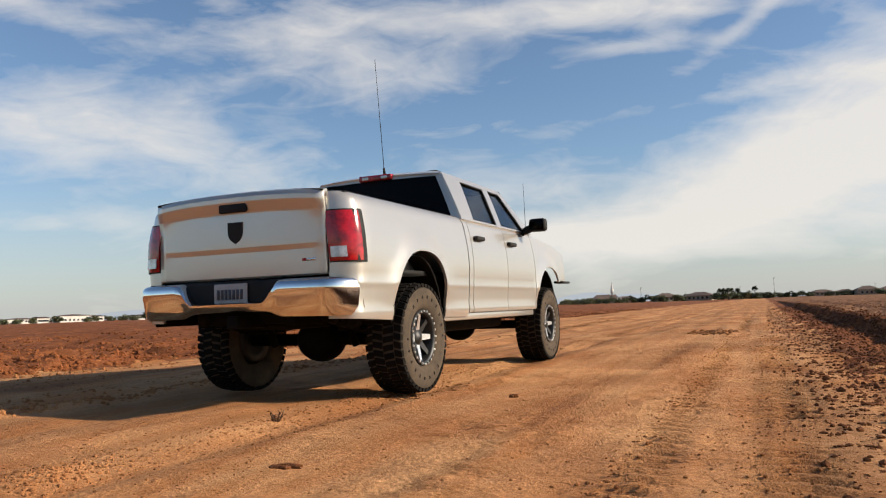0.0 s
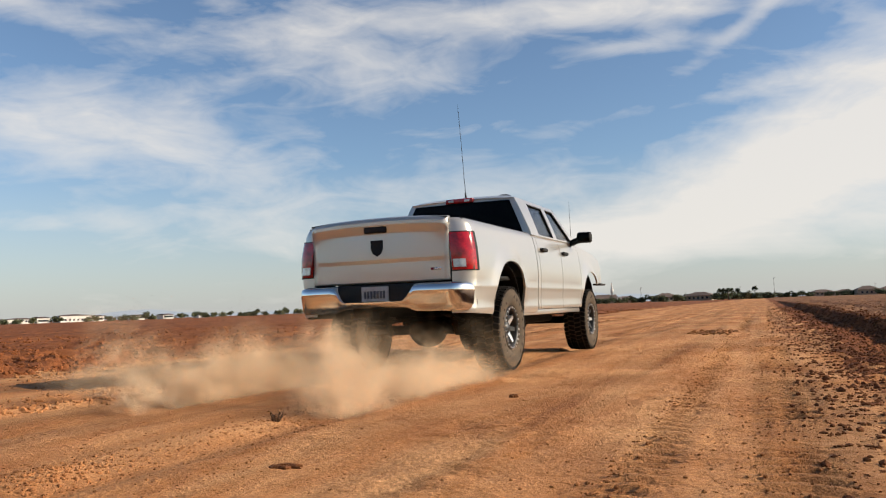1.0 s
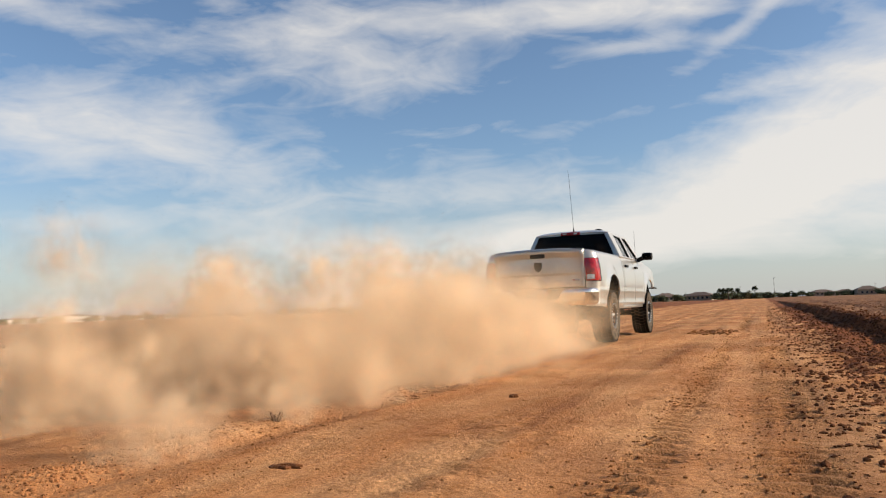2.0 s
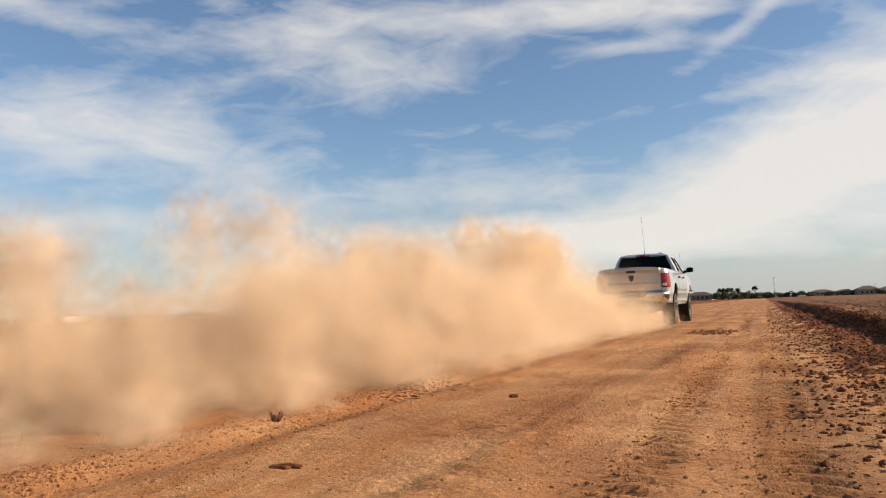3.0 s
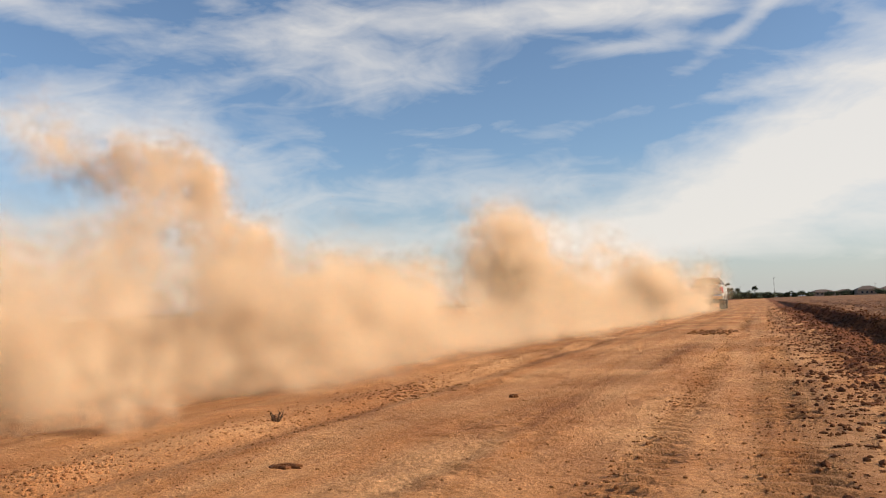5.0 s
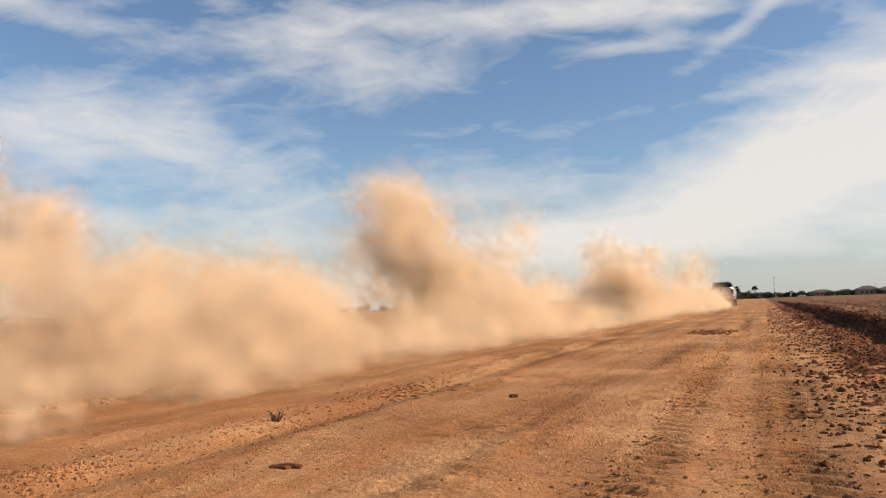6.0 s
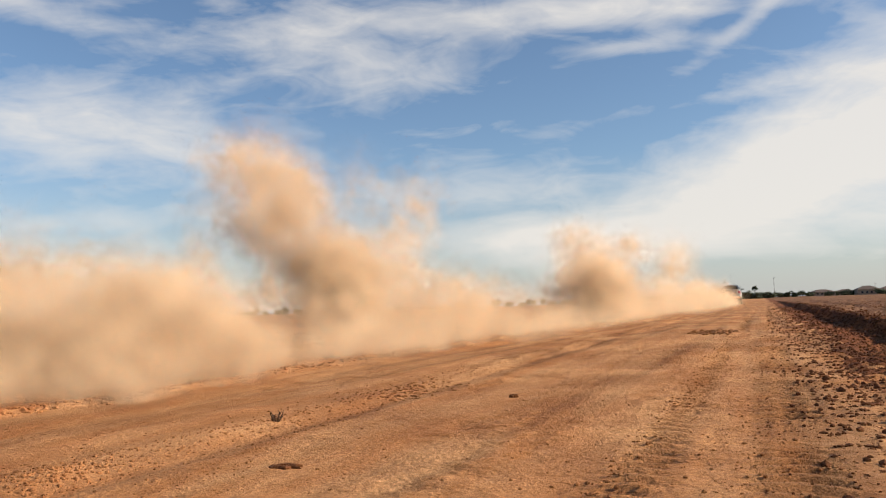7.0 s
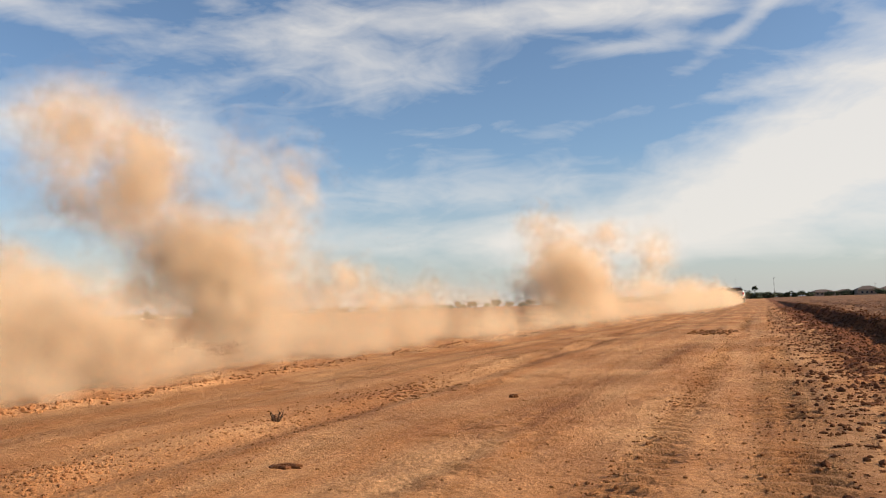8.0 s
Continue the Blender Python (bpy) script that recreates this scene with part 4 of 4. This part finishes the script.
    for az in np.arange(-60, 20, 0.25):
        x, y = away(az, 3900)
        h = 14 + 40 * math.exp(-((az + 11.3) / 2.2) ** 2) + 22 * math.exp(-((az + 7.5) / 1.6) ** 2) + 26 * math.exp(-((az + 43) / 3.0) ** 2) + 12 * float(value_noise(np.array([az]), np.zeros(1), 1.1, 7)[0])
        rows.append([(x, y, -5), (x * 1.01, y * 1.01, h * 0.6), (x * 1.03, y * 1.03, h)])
    tagged(part("backdrop", grid_mesh(rows), m), "self-lit hills on the horizon with pale blue haze painted in", "hills", kind="structure")


make_distance()

# ---------------------------------------------------------------- dust


def puff_mesh(seed, flakes, material):
    """A soft lump of airborne dust, radius about 1: many faint flakes in all directions, gathered in a few billows."""
    rng = np.random.default_rng(seed)
    lobes = rng.normal(0, 0.3, (8, 3)) * (1, 1, 0.85)
    size = rng.uniform(0.24, 0.42, 8)
    pick = rng.integers(0, 8, flakes)
    mid = lobes[pick] + rng.normal(0, 1, (flakes, 3)) * size[pick][:, None]
    r = rng.uniform(0.16, 0.40, flakes)
    six = [(math.cos(k * math.pi / 3), math.sin(k * math.pi / 3)) for k in range(6)]
    V, UV = [], []
    for c, s in zip(mid, r):
        m = np.array(Euler(rng.uniform(0, 6.28, 3)).to_matrix())
        for u, v in six:
            V.append(c + m @ np.array((u * s, v * s, 0)))
            UV.append(((u + 1) / 2, (v + 1) / 2))
    me = bpy.data.meshes.new("dust_puff")
    me.from_pydata([tuple(v) for v in V], [], [tuple(range(6 * k, 6 * k + 6)) for k in range(flakes)])
    uv = me.uv_layers.new(name="UVMap")
    uv.data.foreach_set("uv", np.array(UV).ravel())
    me.materials.append(material)
    me.normals_split_custom_set([tuple(TO_SUN)] * (6 * flakes))
    return me


PUFFS = [puff_mesh(100 + k, 240, DUST) for k in range(7)]
VEILS = [puff_mesh(200 + k, 260, HAZE) for k in range(5)]

# the truck's way along the road: seconds, x, y, yaw to the right
WAY = ((0.0, -3.70, 6.25, 1.9), (0.5, -3.65, 6.97, 1.8), (1.0, -3.60, 8.46, 1.7), (1.5, -3.56, 10.85, 1.8), (2.15, -3.47, 15.4, 1.7), (2.8, -3.38, 21.46, 1.3), (3.5, -3.30, 29.81, 0.5),
       (4.5, -3.36, 46.0, 0.3), (5.8, -3.28, 68.1, 0.0), (6.5, -3.25, 81.7, 0.0), (7.25, -3.3, 97.5, 0.0), (8.0, -3.40, 114.5, 0.0))


def on_way(t):
    T = [w[0] for w in WAY]
    return [float(np.interp(t, T, [w[k] for w in WAY])) for k in (1, 2, 3)]


def roll(degrees):
    """Dust rolls about the sunlit axis across the road."""
    return Matrix.Rotation(radians(degrees), 4, TO_SUN)


# bodies of dust: born from, to, puffs, first height, rise a second, wind along x and y, radius, spread, lowest and highest share of the height, thin
BODIES = (
    (0.32, 0.80, 24, 0.35, 0.10, -0.9, -1.0, 0.32, 0.15, 0.0, 1.0, 0),    # first spray off the lugs
    (0.50, 1.05, 46, 0.42, 0.12, -1.7, -1.2, 0.54, 0.25, 0.0, 1.0, 0),    # low start, left behind
    (1.00, 1.65, 48, 1.30, 0.14, -1.9, -2.2, 0.64, 0.28, 0.0, 1.0, 0),    # rises round the tailgate
    (0.80, 1.40, 12, 0.70, 0.55, -1.9, -2.0, 1.00, 0.35, 0.3, 1.0, 1),    # thin tall veil over the start
    (1.60, 2.05, 44, 1.60, 0.16, -1.8, -2.9, 0.92, 0.36, 0.0, 1.0, 0),    # broad first billow
    (2.05, 2.38, 20, 1.35, 0.10, -2.3, -3.0, 0.88, 0.30, 0.0, 1.0, 0),
    (2.38, 2.55, 44, 2.00, 0.72, -2.7, -3.0, 0.80, 0.30, 0.0, 1.0, 4),    # leaning column
    (2.55, 3.15, 44, 1.65, 0.06, -2.3, -3.0, 0.90, 0.28, 0.0, 1.0, 3),
    (3.17, 3.38, 60, 2.00, 0.66, -2.05, -3.0, 1.25, 0.58, 0.0, 1.0, 5),    # second column
    (3.42, 3.62, 12, 1.45, 0.02, -1.4, -2.2, 1.00, 0.30, 0.0, 1.0, 1),
    (3.62, 4.05, 46, 1.35, 0.38, -0.85, -1.3, 1.40, 0.66, 0.0, 1.0, 5),   # third, slower body
    (4.05, 5.50, 50, 1.35, 0.10, -0.9, -1.3, 1.30, 0.32, 0.0, 1.0, 1),
    (5.50, 7.88, 66, 1.75, 0.10, -0.9, -1.3, 1.25, 0.30, 0.0, 1.0, 3),    # tail behind the far truck
    (0.60, 3.30, 58, 0.25, 0.02, -2.2, -1.1, 0.75, 0.22, 0.0, 0.6, 2),    # low skirt that hangs over the track
)


def make_dust():
    rng = np.random.default_rng(77)
    made = []
    k = 0
    for t0, t1, count, high, rise, wind_x, wind_y, size, spread, low, top, kind in BODIES:
        for i in range(count):
            k += 1
            tb = t0 + (t1 - t0) * (i + rng.uniform(0.1, 0.9)) / count
            f = low + (top - low) * rng.random() ** (0.9 if kind > 3 else 1.25)
            x, y, _ = on_way(tb)
            r = size * rng.uniform(0.75, 1.2) * (1.1 - 0.2 * f)
            thin = kind == 1 or (kind in (3, 5) and k % 2 == 0) or (kind == 2 and tb > 1.5)
            ob = tagged(new("dust_puff", VEILS[k % len(VEILS)] if thin else PUFFS[k % len(PUFFS)]), "soft tan dust thrown up behind the truck's tyres", "dust", "dust cloud behind the truck", "stuff")
            ob.scale = (r, r, r)
            x0 = x + (rng.choice((-0.85, 0.85), p=(0.55, 0.45)) + rng.normal(0, 0.12) if tb < 1.6 else rng.uniform(-1.3, 0.75 - 0.5 * f))
            y0 = y - 0.3
            back = rng.uniform(0.3, 1.3)
            drag = rng.uniform(0.0, 3.4) * min(1.0, max(0.0, 1.9 - tb))  # thrown rearward by the spinning tyres
            off = rng.normal(0, 1, 3)
            spin, turn = rng.uniform(-22, 22), rng.uniform(0, 360)
            lag = 0.12 + 2.9 * (1 - f)
            share = 0.33 + 0.67 * f
            if kind > 3:  # columns stay together as they lean
                lag, share = 0.2 + 0.5 * (1 - f), (0.66 + 0.34 * f if kind == 4 else 0.8 + 0.2 * f)
                x0 = x + rng.uniform(-1.0, 0.4)
            if kind == 2:
                x0, lag, share = x + rng.uniform(-0.6, 1.0), 3.5, 0.36
            quick = 0.12 if tb > 1.3 else 0.22

            def place(age):
                kick = 1 - math.exp(-age / quick)
                settle = 1 - math.exp(-age / 0.7) + 0.1 * age
                blow = age * age / (age + lag)
                z = f * (high * (0.75 * kick + 0.25 * (1 - math.exp(-age / 0.5))) + rise * age) - 0.12 * r - 0.9 * r * (1 - kick)
                return (x0 + off[0] * spread * settle + wind_x * share * blow,
                        y0 - back * kick - drag * (1 - math.exp(-(age / 1.6) ** 1.5)) + 1.3 * off[1] * spread * settle + wind_y * share * blow,
                        z + 0.45 * off[2] * spread * settle * (0.25 + f))
            rows = [(t, Matrix.Translation((x0, y0, -2.4 * r)) @ roll(turn)) for t in (0.0, tb - 0.04)]
            for age in (0.07, 0.18, 0.36, 0.7, 1.2, 1.9, 2.8, 4.0, 5.5, 7.5):
                t = min(8.0, tb + age)
                rows.append((t, Matrix.Translation(place(t - tb)) @ roll(turn + spin * (t - tb))))
                if t >= 8.0:
                    break
            made.append((ob, rows))
    return made


dust = make_dust()


def motions():
    walk(truck, [(t, pose(x, y, 0, 0, 0, -a)) for t, x, y, a in WAY])
    angle = [0.0, 0.0]
    rows = [[] for _ in wheels]
    last = on_way(0.0)[1]
    for f in range(241):
        t = f / 30
        y = on_way(t)[1]
        rolled = math.degrees((y - last) / 0.465)
        last = y
        slip = 40.0 * max(0.0, min(1.0, (t - 0.35) / 0.15)) * max(0.0, min(1.0, (3.2 - t) / 1.0))
        angle[0] += min(80.0, max(rolled, slip))
        angle[1] += min(80.0, rolled)
        for w, r in zip(wheels, rows):
            rear_axle = w.matrix_basis.translation.y < 1
            a = angle[0 if rear_axle else 1]
            left = w.matrix_basis.translation.x < 0
            r.append((t, pose(-0.86 if left else 0.86, 0.0 if rear_axle else 3.79, 0.465, a if left else -a, 0, 180 if left else 0)))
    for w, r in zip(wheels, rows):
        walk(w, r)
    for ob, r in dust:
        walk(ob, r)


motions()
